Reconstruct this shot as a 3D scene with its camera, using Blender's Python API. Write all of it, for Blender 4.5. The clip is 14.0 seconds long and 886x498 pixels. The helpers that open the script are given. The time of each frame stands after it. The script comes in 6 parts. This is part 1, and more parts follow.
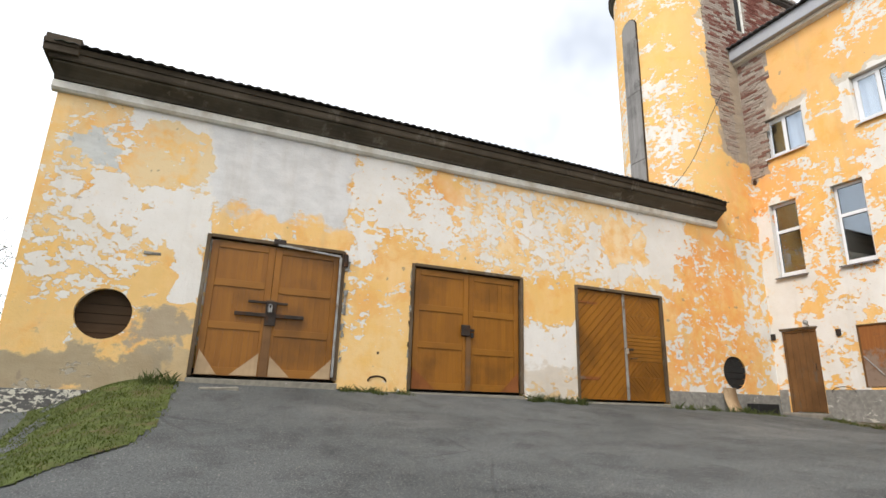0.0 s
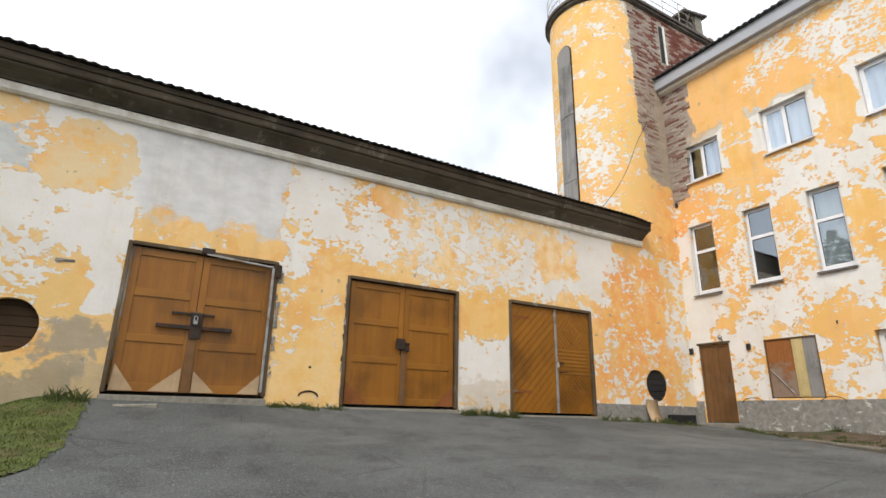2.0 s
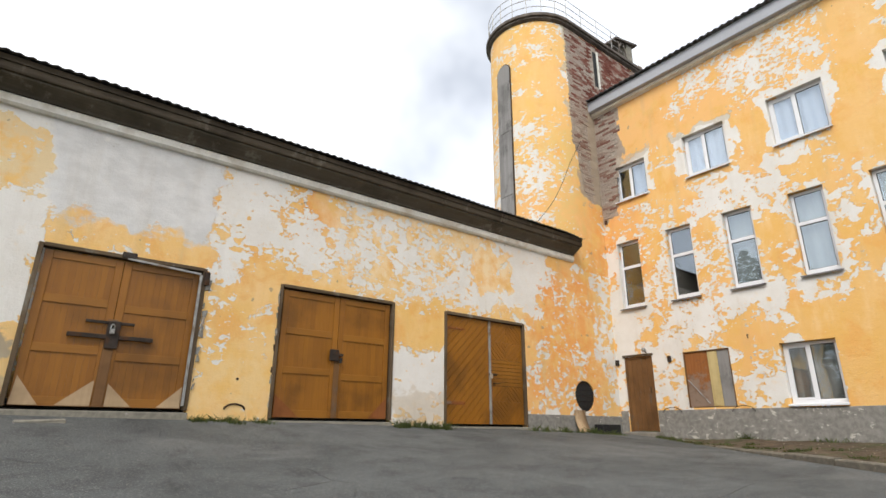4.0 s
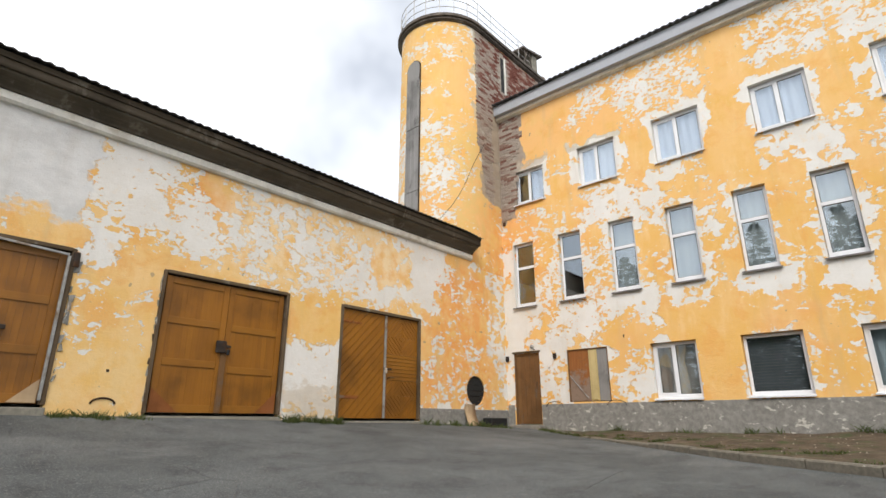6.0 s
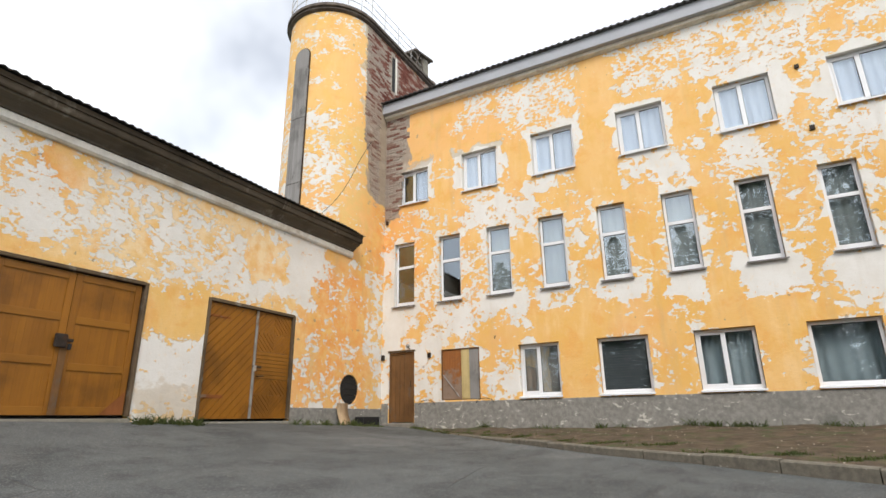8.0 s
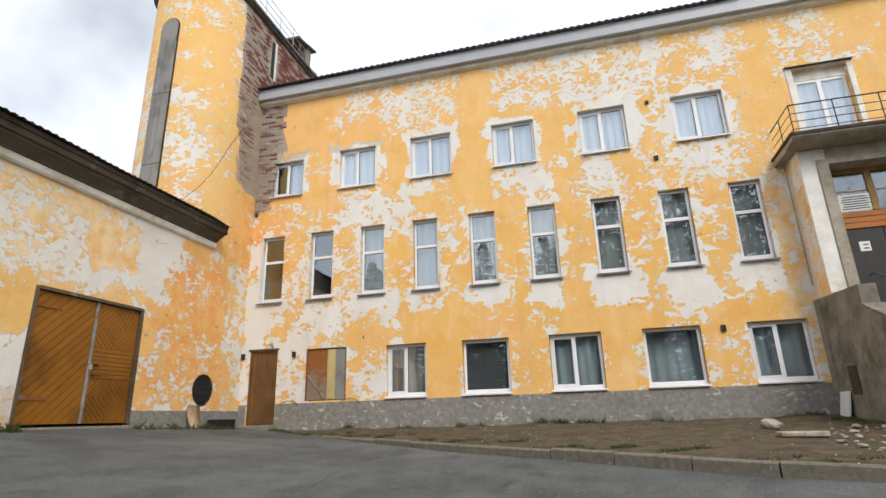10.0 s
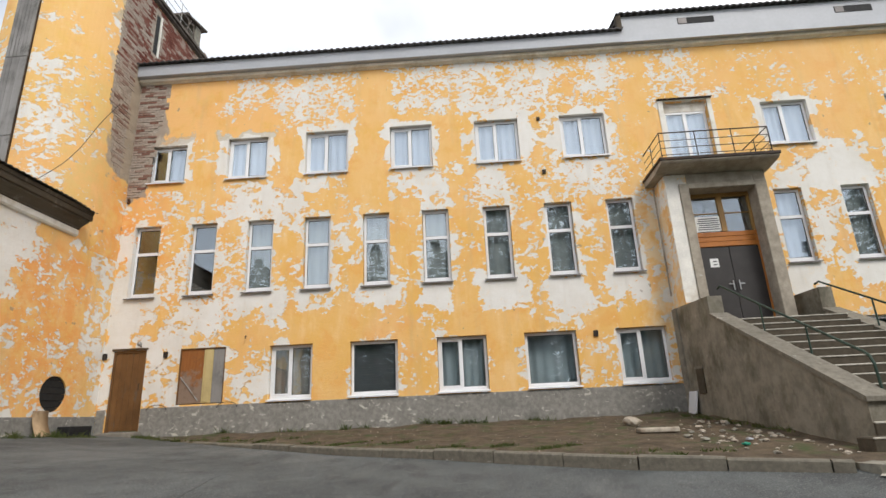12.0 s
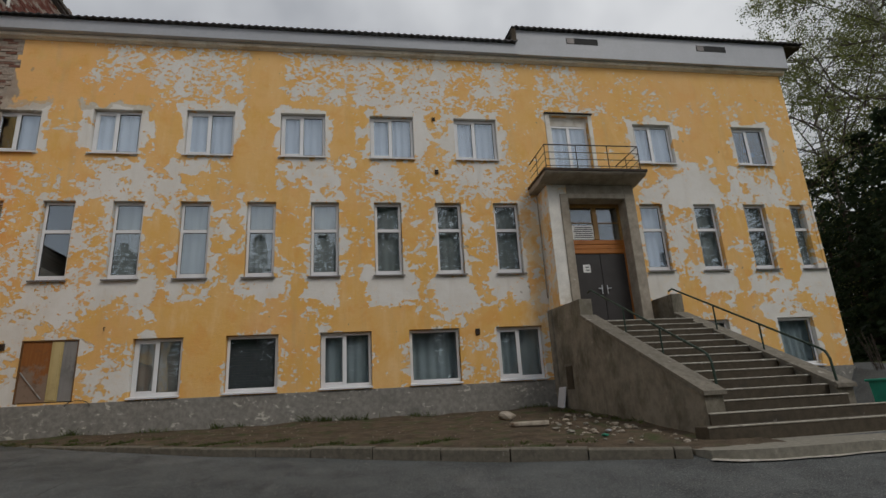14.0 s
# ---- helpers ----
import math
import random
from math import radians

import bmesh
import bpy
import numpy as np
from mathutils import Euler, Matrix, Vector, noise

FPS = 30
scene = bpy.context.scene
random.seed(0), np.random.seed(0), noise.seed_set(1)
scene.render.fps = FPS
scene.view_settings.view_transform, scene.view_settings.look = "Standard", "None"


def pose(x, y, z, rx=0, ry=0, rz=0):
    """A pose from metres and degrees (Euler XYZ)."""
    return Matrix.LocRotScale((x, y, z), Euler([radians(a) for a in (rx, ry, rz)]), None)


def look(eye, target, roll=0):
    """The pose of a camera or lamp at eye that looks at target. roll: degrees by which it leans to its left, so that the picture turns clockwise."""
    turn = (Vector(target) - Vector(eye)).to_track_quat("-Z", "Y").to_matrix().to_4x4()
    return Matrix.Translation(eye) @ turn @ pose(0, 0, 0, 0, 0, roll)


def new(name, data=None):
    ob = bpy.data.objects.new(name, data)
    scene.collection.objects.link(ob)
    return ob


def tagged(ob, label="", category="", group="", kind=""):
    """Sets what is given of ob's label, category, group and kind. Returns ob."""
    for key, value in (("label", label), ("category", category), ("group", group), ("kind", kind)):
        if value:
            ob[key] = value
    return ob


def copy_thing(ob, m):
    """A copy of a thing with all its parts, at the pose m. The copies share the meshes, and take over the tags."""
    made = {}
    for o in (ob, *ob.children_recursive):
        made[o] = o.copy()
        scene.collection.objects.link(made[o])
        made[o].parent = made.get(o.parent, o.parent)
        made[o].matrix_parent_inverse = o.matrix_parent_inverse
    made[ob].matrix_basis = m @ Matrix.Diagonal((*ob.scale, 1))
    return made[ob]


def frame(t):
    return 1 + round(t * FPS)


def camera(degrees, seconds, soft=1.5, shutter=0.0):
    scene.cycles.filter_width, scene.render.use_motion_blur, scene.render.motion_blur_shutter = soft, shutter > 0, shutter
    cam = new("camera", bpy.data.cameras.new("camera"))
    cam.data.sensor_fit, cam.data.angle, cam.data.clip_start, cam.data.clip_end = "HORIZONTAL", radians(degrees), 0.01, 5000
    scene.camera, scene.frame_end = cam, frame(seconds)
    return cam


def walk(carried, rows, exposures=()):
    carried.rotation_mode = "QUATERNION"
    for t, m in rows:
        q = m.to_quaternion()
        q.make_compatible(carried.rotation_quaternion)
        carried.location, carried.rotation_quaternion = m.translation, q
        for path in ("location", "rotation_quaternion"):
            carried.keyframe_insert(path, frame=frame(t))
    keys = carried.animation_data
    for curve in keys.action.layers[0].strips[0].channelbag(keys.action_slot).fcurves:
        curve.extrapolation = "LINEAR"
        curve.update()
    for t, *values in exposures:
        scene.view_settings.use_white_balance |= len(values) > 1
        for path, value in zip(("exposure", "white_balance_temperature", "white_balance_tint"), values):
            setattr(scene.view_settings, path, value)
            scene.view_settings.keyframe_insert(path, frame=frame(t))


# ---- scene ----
cam = camera(78.9, 14.0)
EYE = (0.0, 0.0, 0.0)   # z = 0 is about the level of the garage thresholds; the yard falls away below the camera
# seconds, yaw, pitch, roll
PATH = [
    (0.0, -24.04, 15.57, -1.72),
    (0.5, -25.29, 16.18, -1.61),
    (1.0, -27.07, 16.48, -1.48),
    (1.5, -29.13, 16.75, -1.24),
    (2.0, -30.81, 17.16, -1.03),
    (2.5, -32.27, 17.75, -0.84),
    (5.0, -42.11, 18.03, -0.20),
    (5.5, -44.93, 17.81, -0.14),
    (6.0, -48.49, 17.87, 0.03),
    (6.5, -51.26, 17.76, 0.19),
    (7.0, -55.21, 17.77, 0.59),
    (7.5, -58.34, 17.70, 0.69),
    (10.0, -75.17, 17.39, 1.64),
    (10.5, -78.27, 17.25, 1.72),
    (11.0, -80.59, 17.21, 2.04),
    (11.5, -83.38, 17.20, 2.30),
    (12.0, -86.78, 17.15, 2.47),
    (12.5, -89.81, 17.06, 2.54),
    (13.0, -93.18, 17.01, 2.71),
    (13.5, -95.88, 16.91, 2.85),
    (14.0, -98.84, 16.21, 3.10),
]
FADE = [(0.0, 0.19), (1.5, 0.12), (2.5, 0.04), (5.0, 0.02), (7.5, 0.05), (10.0, -0.08), (12.5, -0.18), (13.0, -0.29), (13.2, -0.39), (13.4, -0.60), (13.6, -0.83), (13.8, -1.08), (14.0, -1.38)]
walk(cam, [(t, pose(*EYE, 90 + p, r, y)) for t, y, p, r in PATH], FADE)

# ---- daylight: thin bright overcast ----
world = bpy.data.worlds.new("sky")
scene.world = world
world.use_nodes = True
wt = world.node_tree
wt.nodes.clear()
w_out = wt.nodes.new("ShaderNodeOutputWorld")
w_bg = wt.nodes.new("ShaderNodeBackground")
w_sky = wt.nodes.new("ShaderNodeTexSky")
w_sky.sky_type, w_sky.sun_disc = "NISHITA", False
w_sky.sun_elevation, w_sky.sun_rotation = radians(48), radians(250)
w_noise = wt.nodes.new("ShaderNodeTexNoise")
w_noise.inputs["Scale"].default_value, w_noise.inputs["Detail"].default_value = 2.8, 4
w_ramp = wt.nodes.new("ShaderNodeValToRGB")
w_ramp.color_ramp.elements[0].position, w_ramp.color_ramp.elements[0].color = 0.24, (0.34, 0.34, 0.34, 1)
w_ramp.color_ramp.elements[1].position, w_ramp.color_ramp.elements[1].color = 0.66, (1, 1, 1, 1)
w_mix = wt.nodes.new("ShaderNodeMix")
w_mix.data_type = "RGBA"
w_mix.inputs[7].default_value = (16.4, 16.8, 17.4, 1)      # cloud
wt.links.new(w_noise.outputs["Fac"], w_ramp.inputs["Fac"])
wt.links.new(w_ramp.outputs["Color"], w_mix.inputs[0])
wt.links.new(w_sky.outputs["Color"], w_mix.inputs[6])
wt.links.new(w_mix.outputs[2], w_bg.inputs["Color"])
w_bg.inputs["Strength"].default_value = 0.105
wt.links.new(w_bg.outputs["Background"], w_out.inputs["Surface"])
sun = new("sun", bpy.data.lights.new("sun", "SUN"))
sun.data.energy, sun.data.angle, sun.data.color = 2.35, radians(25), (1.0, 0.96, 0.9)
sun.matrix_world = look((0, 0, 0), (0.62, 0.42, -0.75))


# ---- materials ----
class Nodes:
    """A node material under construction."""

    def __init__(self, name):
        self.mat = bpy.data.materials.new(name)
        self.mat.use_nodes = True
        self.t = self.mat.node_tree
        self.b = self.t.nodes["Principled BSDF"]
        self.co = self.t.nodes.new("ShaderNodeTexCoord").outputs["Object"]

    def node(self, kind, **ins):
        n = self.t.nodes.new(kind)
        for k, v in ins.items():
            self.put(n.inputs[k], v)
        return n

    def put(self, socket, v):
        if isinstance(v, bpy.types.NodeSocket):
            self.t.links.new(v, socket)
        else:
            socket.default_value = v

    def m(self, op, a, b=0.0, clamp=False):
        n = self.t.nodes.new("ShaderNodeMath")
        n.operation, n.use_clamp = op, clamp
        self.put(n.inputs[0], a)
        self.put(n.inputs[1], b)
        return n.outputs[0]

    def noise(self, scale, detail=4.0, rough=0.55, stretch=None, distort=0.0, co=None):
        co = co or self.co
        if stretch:
            mp = self.node("ShaderNodeMapping", Vector=co)
            mp.inputs["Scale"].default_value = stretch
            co = mp.outputs[0]
        n = self.node("ShaderNodeTexNoise", Vector=co, Scale=scale, Detail=detail, Roughness=rough, Distortion=distort)
        return n.outputs["Fac"]

    def ramp(self, fac, lo, hi, a=0.0, b=1.0):
        n = self.t.nodes.new("ShaderNodeMapRange")
        n.interpolation_type = "SMOOTHSTEP"
        for i, v in enumerate((fac, lo, hi, a, b)):
            self.put(n.inputs[i], v)
        return n.outputs[0]

    def mix(self, fac, a, b, mode="MIX"):
        n = self.t.nodes.new("ShaderNodeMix")
        n.data_type, n.blend_type = "RGBA", mode
        self.put(n.inputs[0], fac)
        for i, v in ((6, a), (7, b)):
            self.put(n.inputs[i], (*v, 1) if isinstance(v, tuple) and len(v) == 3 else v)
        return n.outputs[2]

    def axes(self):
        s = self.node("ShaderNodeSeparateXYZ", Vector=self.co)
        return s.outputs

    def mad(self, a, b, c, clamp=False):
        n = self.t.nodes.new("ShaderNodeMath")
        n.operation, n.use_clamp = "MULTIPLY_ADD", clamp
        for i, v in enumerate((a, b, c)):
            self.put(n.inputs[i], v)
        return n.outputs[0]

    def region(self, u, z, u0, u1, z0, z1, soft=0.35):
        """1 inside a box, falling to 0 over soft metres outside it."""
        du = self.m("SUBTRACT", self.m("ABSOLUTE", self.m("SUBTRACT", u, (u0 + u1) / 2)), abs(u1 - u0) / 2)
        dz = self.m("SUBTRACT", self.m("ABSOLUTE", self.m("SUBTRACT", z, (z0 + z1) / 2)), abs(z1 - z0) / 2)
        return self.mad(self.m("MAXIMUM", du, dz), -1.0 / soft, 1.0, True)

    def bump(self, height, strength=0.4, dist=0.02, normal=None):
        n = self.node("ShaderNodeBump", Height=height, Strength=strength, Distance=dist)
        if normal:
            self.put(n.inputs["Normal"], normal)
        return n.outputs[0]

    def done(self, color, rough=0.8, normal=None, metal=0.0, spec=0.3):
        self.put(self.b.inputs["Base Color"], (*color, 1) if isinstance(color, tuple) else color)
        self.put(self.b.inputs["Roughness"], rough)
        self.put(self.b.inputs["Metallic"], metal)
        self.put(self.b.inputs["Specular IOR Level"], spec)
        if normal:
            self.put(self.b.inputs["Normal"], normal)
        return self.mat


def simple(name, color, rough=0.7, metal=0.0, vary=0.25, scale=6.0, bump=0.15, stretch=None, dirt=None, spec=0.3):
    """A surface with grain and blotches round one colour."""
    n = Nodes(name)
    big, fine = n.noise(scale, 3, stretch=stretch), n.noise(scale * 9, 5, stretch=stretch)
    dark = tuple(c * (1 - vary) for c in color)
    light = tuple(min(1, c * (1 + vary)) for c in color)
    col = n.mix(n.ramp(n.m("ADD", n.m("MULTIPLY", big, 0.6), n.m("MULTIPLY", fine, 0.4)), 0.3, 0.7), dark, light)
    if dirt:
        col = n.mix(n.ramp(n.noise(scale * 0.6, 6), 0.5, 0.72), col, dirt)
    return n.done(col, rough, n.bump(fine, bump, 0.01), metal, spec)


WHITE_COAT = (0.79, 0.76, 0.715)


def peeling(name, along, yellow, white, tints=(), grey=(), lace=(), amount=0.6):
    """Yellow limewash over white render, peeled in patches. along: 0 the wall runs in x, 1 in y.
    white: boxes where more (or, negative, less) of the coat has gone; lace: boxes of scaly flaking;
    tints: boxes of other paint; grey: bare cement."""
    n = Nodes(name)
    ax = n.axes()
    u, z = ax[along], ax[2]
    uw = n.mad(n.m("SUBTRACT", n.noise(1.5, 5, 0.6), 0.5), 1.5, u)
    zw = n.mad(n.m("SUBTRACT", n.noise(1.9, 5, 0.6, stretch=(1, 1, 1.3)), 0.5), 1.3, z)
    mid = n.noise(0.8, 3, 0.5, stretch=(1, 1, 1.4), distort=0.3)
    small = n.noise(3.1, 5, 0.56, stretch=(1, 1, 1.25), distort=0.7)
    flake = n.noise(7.5, 5, 0.6, stretch=(1, 1, 1.5), distort=0.5)
    peel = n.mad(n.m("SUBTRACT", mid, 0.5), 0.45, n.mad(n.m("SUBTRACT", small, 0.5), 0.72, n.mad(n.m("SUBTRACT", flake, 0.5), 0.42, 0.5)))
    for u0, u1, z0, z1, weight, soft in white:
        peel = n.mad(n.region(uw, zw, u0, u1, z0, z1, soft), weight, peel)
    scaly = n.m("ADD", n.mad(n.m("SUBTRACT", flake, 0.5), 0.75, 0.03), n.m("MULTIPLY", n.m("SUBTRACT", n.noise(2.2, 4, 0.6), 0.5), 0.5))
    for u0, u1, z0, z1, weight, soft in lace:
        peel = n.mad(n.region(uw, zw, u0, u1, z0, z1, soft), n.m("ADD", scaly, weight), peel)
    bare = n.ramp(peel, amount, amount + 0.014)
    thin = n.ramp(peel, amount - 0.05, amount)
    # the coat: fresh ochre, faded ochre, orange stains, thinned towards the peeled edges
    coat = n.mix(n.ramp(n.noise(0.9, 5, 0.6), 0.35, 0.68), yellow, tuple(min(1, c * k) for c, k in zip(yellow, (1.03, 1.08, 1.40))))
    coat = n.mix(n.ramp(n.noise(2.3, 6, 0.65, stretch=(1, 1, 0.35)), 0.46, 0.70, 0, 0.6), coat, (0.87, 0.60, 0.30))
    coat = n.mix(n.ramp(n.noise(1.7, 6, 0.62, distort=0.4), 0.49, 0.66, 0, 0.6), coat, (0.79, 0.39, 0.11))
    coat = n.mix(n.ramp(n.noise(0.55, 5, 0.6), 0.50, 0.66, 0, 0.45), coat, (0.84, 0.47, 0.21))
    for u0, u1, z0, z1, colour, soft, strength in tints:
        f = n.m("MULTIPLY", n.region(uw, zw, u0, u1, z0, z1, soft), n.ramp(n.noise(2.1, 6, 0.65), 0.36, 0.6))
        coat = n.mix(n.m("MULTIPLY", f, strength), coat, colour)
    coat = n.mix(n.m("MULTIPLY", thin, 0.22), coat, (0.88, 0.68, 0.40))
    base = n.mix(n.ramp(n.noise(1.4, 6, 0.65), 0.35, 0.7), WHITE_COAT, (0.73, 0.69, 0.63))
    base = n.mix(n.ramp(n.noise(4.2, 6, 0.65), 0.56, 0.72, 0, 0.45), base, (0.80, 0.63, 0.42))
    col = n.mix(bare, coat, base)
    for u0, u1, z0, z1, colour, soft, strength in grey:
        f = n.m("ADD", n.region(uw, zw, u0, u1, z0, z1, soft), n.m("MULTIPLY", n.m("SUBTRACT", small, 0.5), 0.7))
        tone = n.mix(n.ramp(n.noise(2.2, 6, 0.6, stretch=(1, 1, 1.8)), 0.35, 0.65), colour, tuple(c * 0.84 for c in colour))
        col = n.mix(n.m("MULTIPLY", n.ramp(f, 0.32, 0.72), strength), col, tone)
    # grime: rain streaks, speckle, small holes
    streak = n.ramp(n.noise(3.0, 5, 0.6, stretch=(1, 1, 0.12)), 0.52, 0.8, 0, 0.22)
    col = n.mix(streak, col, (0.40, 0.34, 0.26))
    col = n.mix(n.ramp(n.noise(34, 3), 0.62, 0.75, 0, 0.3), col, (0.45, 0.38, 0.30))
    col = n.mix(n.ramp(n.noise(5.5, 2, 0.4), 0.75, 0.78, 0, 0.6), col, (0.30, 0.24, 0.18))
    relief = n.m("SUBTRACT", n.m("ADD", n.m("MULTIPLY", flake, 0.45), n.m("MULTIPLY", n.noise(45, 4), 0.25)), n.m("MULTIPLY", bare, 0.8))
    return n.done(col, 0.9, n.bump(relief, 0.85, 0.018), spec=0.15)


OCHRE = (0.80, 0.465, 0.135)
ORANGE = (0.82, 0.33, 0.09)
PEACH = (0.86, 0.66, 0.40)
# openings of the main front: top floor (sides), middle floor (centres), ground floor (sides)
A_WIN = [(8.98, 7.90), (6.69, 5.51), (4.41, 3.17), (1.97, 0.77), (-0.46, -1.69), (-2.87, -4.13), (-8.46, -9.72), (-11.83, -13.02)]
A_TOP = [7.85, 7.95, 8.00, 8.00, 8.00, 8.00, 8.00, 8.00]
B_WIN = [8.77, 7.17, 5.58, 4.00, 2.38, 0.76, -0.90, -2.56, -4.20, -8.62, -10.36, -12.02, -13.60]
C_WIN = [(5.15, 4.04), (3.07, 1.85), (0.85, -0.41), (-1.36, -2.66), (-3.65, -4.89), (-9.30, -10.40), (-11.94, -13.10)]


def boxes(rows, weight, soft):
    return [(*r, weight, soft) for r in rows]


# render round the windows and below the sills
facade_white = [(r - 0.10, l + 0.10, 6.85, t + 0.08, 0.34, 0.12) for (l, r), t in zip(A_WIN, A_TOP)]
facade_white += [(c - 0.42, c + 0.42, 3.3, 5.42, 0.13, 0.10) for c in B_WIN]
facade_white += [(c - 0.46, c + 0.40, 2.86, 3.3, 0.17, 0.20) for c in B_WIN]
facade_white += [(r - 0.03, l + 0.03, 0.6, 1.97, 0.16, 0.06) for l, r in C_WIN]
# top floor to middle floor
facade_white += boxes([(5.56, 6.68, 5.5, 6.4), (4.45, 5.40, 5.2, 6.4), (3.4, 4.2, 6.2, 6.55), (0.3, 1.95, 5.95, 6.55), (0.4, 1.1, 5.5, 6.0), (-1.1, -0.5, 5.7, 6.5),
                       (-3.9, -2.9, 5.75, 6.5), (-2.7, -1.8, 7.1, 7.6), (-10.7, -8.3, 5.45, 6.1), (-10.75, -9.4, 5.45, 6.7), (-12.9, -11.5, 5.45, 6.5)], 0.17, 0.22)
# between the middle windows
facade_white += boxes([(3.21, 3.54, 3.3, 5.1), (1.5, 1.85, 3.3, 4.3), (-0.34, 0.35, 3.4, 4.4), (-1.95, -1.35, 3.2, 4.1), (-3.5, -2.95, 3.2, 5.0), (6.2, 6.6, 3.2, 5.0),
                       (4.65, 4.95, 3.2, 4.3), (7.7, 8.2, 3.2, 5.0), (-10.0, -9.35, 4.1, 4.7), (-13.5, -12.9, 5.2, 6.0), (-9.7, -9.2, 3.2, 5.0)], 0.09, 0.22)
# middle floor to ground floor
facade_white += boxes([(4.9, 6.0, 2.55, 3.2), (0.55, 1.2, 2.0, 3.2), (-1.45, -0.4, 2.65, 3.2), (-2.9, -1.5, 2.3, 3.0), (-2.9, -2.3, 2.05, 2.5), (6.3, 7.8, 2.0, 3.0),
                       (7.5, 8.4, 0.5, 2.2), (5.3, 6.2, 0.55, 1.75), (8.3, 9.5, 1.9, 3.3), (-4.7, -3.7, 2.3, 3.0), (-12.9, -11.4, 2.0, 2.9), (-14.3, -13.2, 2.3, 3.2),
                       (-9.0, -8.1, 2.5, 3.1), (-10.7, -9.9, 2.4, 2.9), (-5.7, -5.15, 1.8, 5.5), (9.05, 9.55, 0.5, 5.2)], 0.15, 0.25)
# sound coat
facade_white += boxes([(2.1, 2.9, 6.0, 9.6), (7.0, 9.0, 8.4, 9.9), (-5.0, 4.0, 1.95, 2.35), (-2.5, 1.7, 0.5, 1.9), (-14, -7, 8.9, 9.9), (-13.3, -10.6, 6.9, 8.2), (3.15, 3.95, 0.5, 2.4)], -0.09, 0.35)
facade_lace = [(5.2, 6.6, 9.0, 9.9, 0.05, 0.4), (2.9, 5.1, 8.3, 9.9, 0.08, 0.35), (-0.25, 1.9, 8.6, 9.95, 0.13, 0.3), (-2.4, -0.3, 8.3, 9.95, 0.12, 0.3), (-4.7, -2.6, 8.4, 9.95, 0.10, 0.3), (-6.6, -5.5, 8.4, 9.95, 0.08, 0.3),
               (-9.5, -6.6, 8.3, 9.6, 0.0, 0.5), (-4.9, -0.4, 5.5, 6.6, 0.02, 0.4), (-14, -11, 8.2, 9.2, -0.02, 0.5), (-5.1, -2.8, 0.5, 1.6, 0.05, 0.3), (0.9, 1.8, 0.5, 1.6, 0.06, 0.3), (6.2, 9, 3.0, 6.2, -0.03, 0.4)]
RAW = (0.40, 0.335, 0.28)
M_FACADE = peeling("peeling_ochre_render_main", 1, OCHRE, facade_white,
                   tints=[(3, 9.5, 8.3, 10, (0.86, 0.50, 0.18), 1.0, 0.8), (8.4, 9.5, 4.5, 6.6, ORANGE, 0.6, 0.7), (5.0, 9.3, 8.4, 9.9, (0.84, 0.42, 0.15), 0.6, 0.6), (-5.9, -4.75, 1.2, 5.7, (0.82, 0.64, 0.40), 0.3, 1.0), (-14, 9, 5.4, 10, (0.86, 0.54, 0.23), 0.6, 0.45)],
                   grey=[(8.85, 9.6, 6.75, 9.9, RAW, 0.32, 0.95), (9.1, 9.6, 6.35, 7.0, RAW, 0.25, 0.9), (5.35, 6.9, 7.98, 8.06, (0.55, 0.47, 0.35), 0.1, 0.6), (7.8, 9.0, 7.9, 8.1, (0.55, 0.47, 0.38), 0.12, 0.6)],
                   lace=facade_lace, amount=0.612)
garage_white = boxes([(-0.15, 2.1, 3.2, 4.7), (-1.05, -0.25, 2.45, 3.15), (-0.45, -0.15, 1.5, 2.5), (-1.5, 0.0, 4.45, 4.8)], 0.40, 0.14)
garage_white += boxes([(2.35, 2.75, 2.45, 3.0), (3.3, 5.2, 3.15, 3.6), (2.4, 3.3, 3.4, 4.6), (-1.8, -1.35, 2.9, 3.45), (-1.7, -1.4, 1.9, 2.9), (-2.15, -1.8, 2.75, 3.0)], 0.15, 0.2)
garage_white += boxes([(7.6, 10.5, 2.9, 3.9), (9.0, 10.9, 3.7, 4.6), (6.05, 7.4, 0.1, 1.55)], 0.17, 0.3)
garage_white += boxes([(2.6, 12, 4.35, 4.6)], 0.08, 0.25)
garage_white += boxes([(11.5, 13.7, 0.3, 2.0), (12.9, 13.7, 1.8, 4.5), (10.5, 11.1, 0.4, 1.2), (5.2, 7.4, 2.7, 4.2)], 0.10, 0.3)
garage_white += [(1.42, 2.2, 2.62, 3.12, -0.8, 0.05), (10.7, 13.2, 1.2, 3.6, -0.07, 0.4), (8.35, 9.5, 3.35, 4.1, -0.26, 0.15), (4.1, 4.45, 3.9, 4.6, -0.3, 0.12), (2.4, 3.4, 0.3, 0.9, -0.12, 0.3), (6.1, 7.3, 1.75, 2.5, -0.1, 0.3), (-2.6, -1.9, 3.0, 4.6, -0.10, 0.3), (-1.3, -0.2, 3.3, 4.3, -0.22, 0.2), (-2.6, -1.9, 0.5, 1.5, -0.08, 0.3), (-0.9, -0.2, 0.9, 1.7, -0.10, 0.3)]
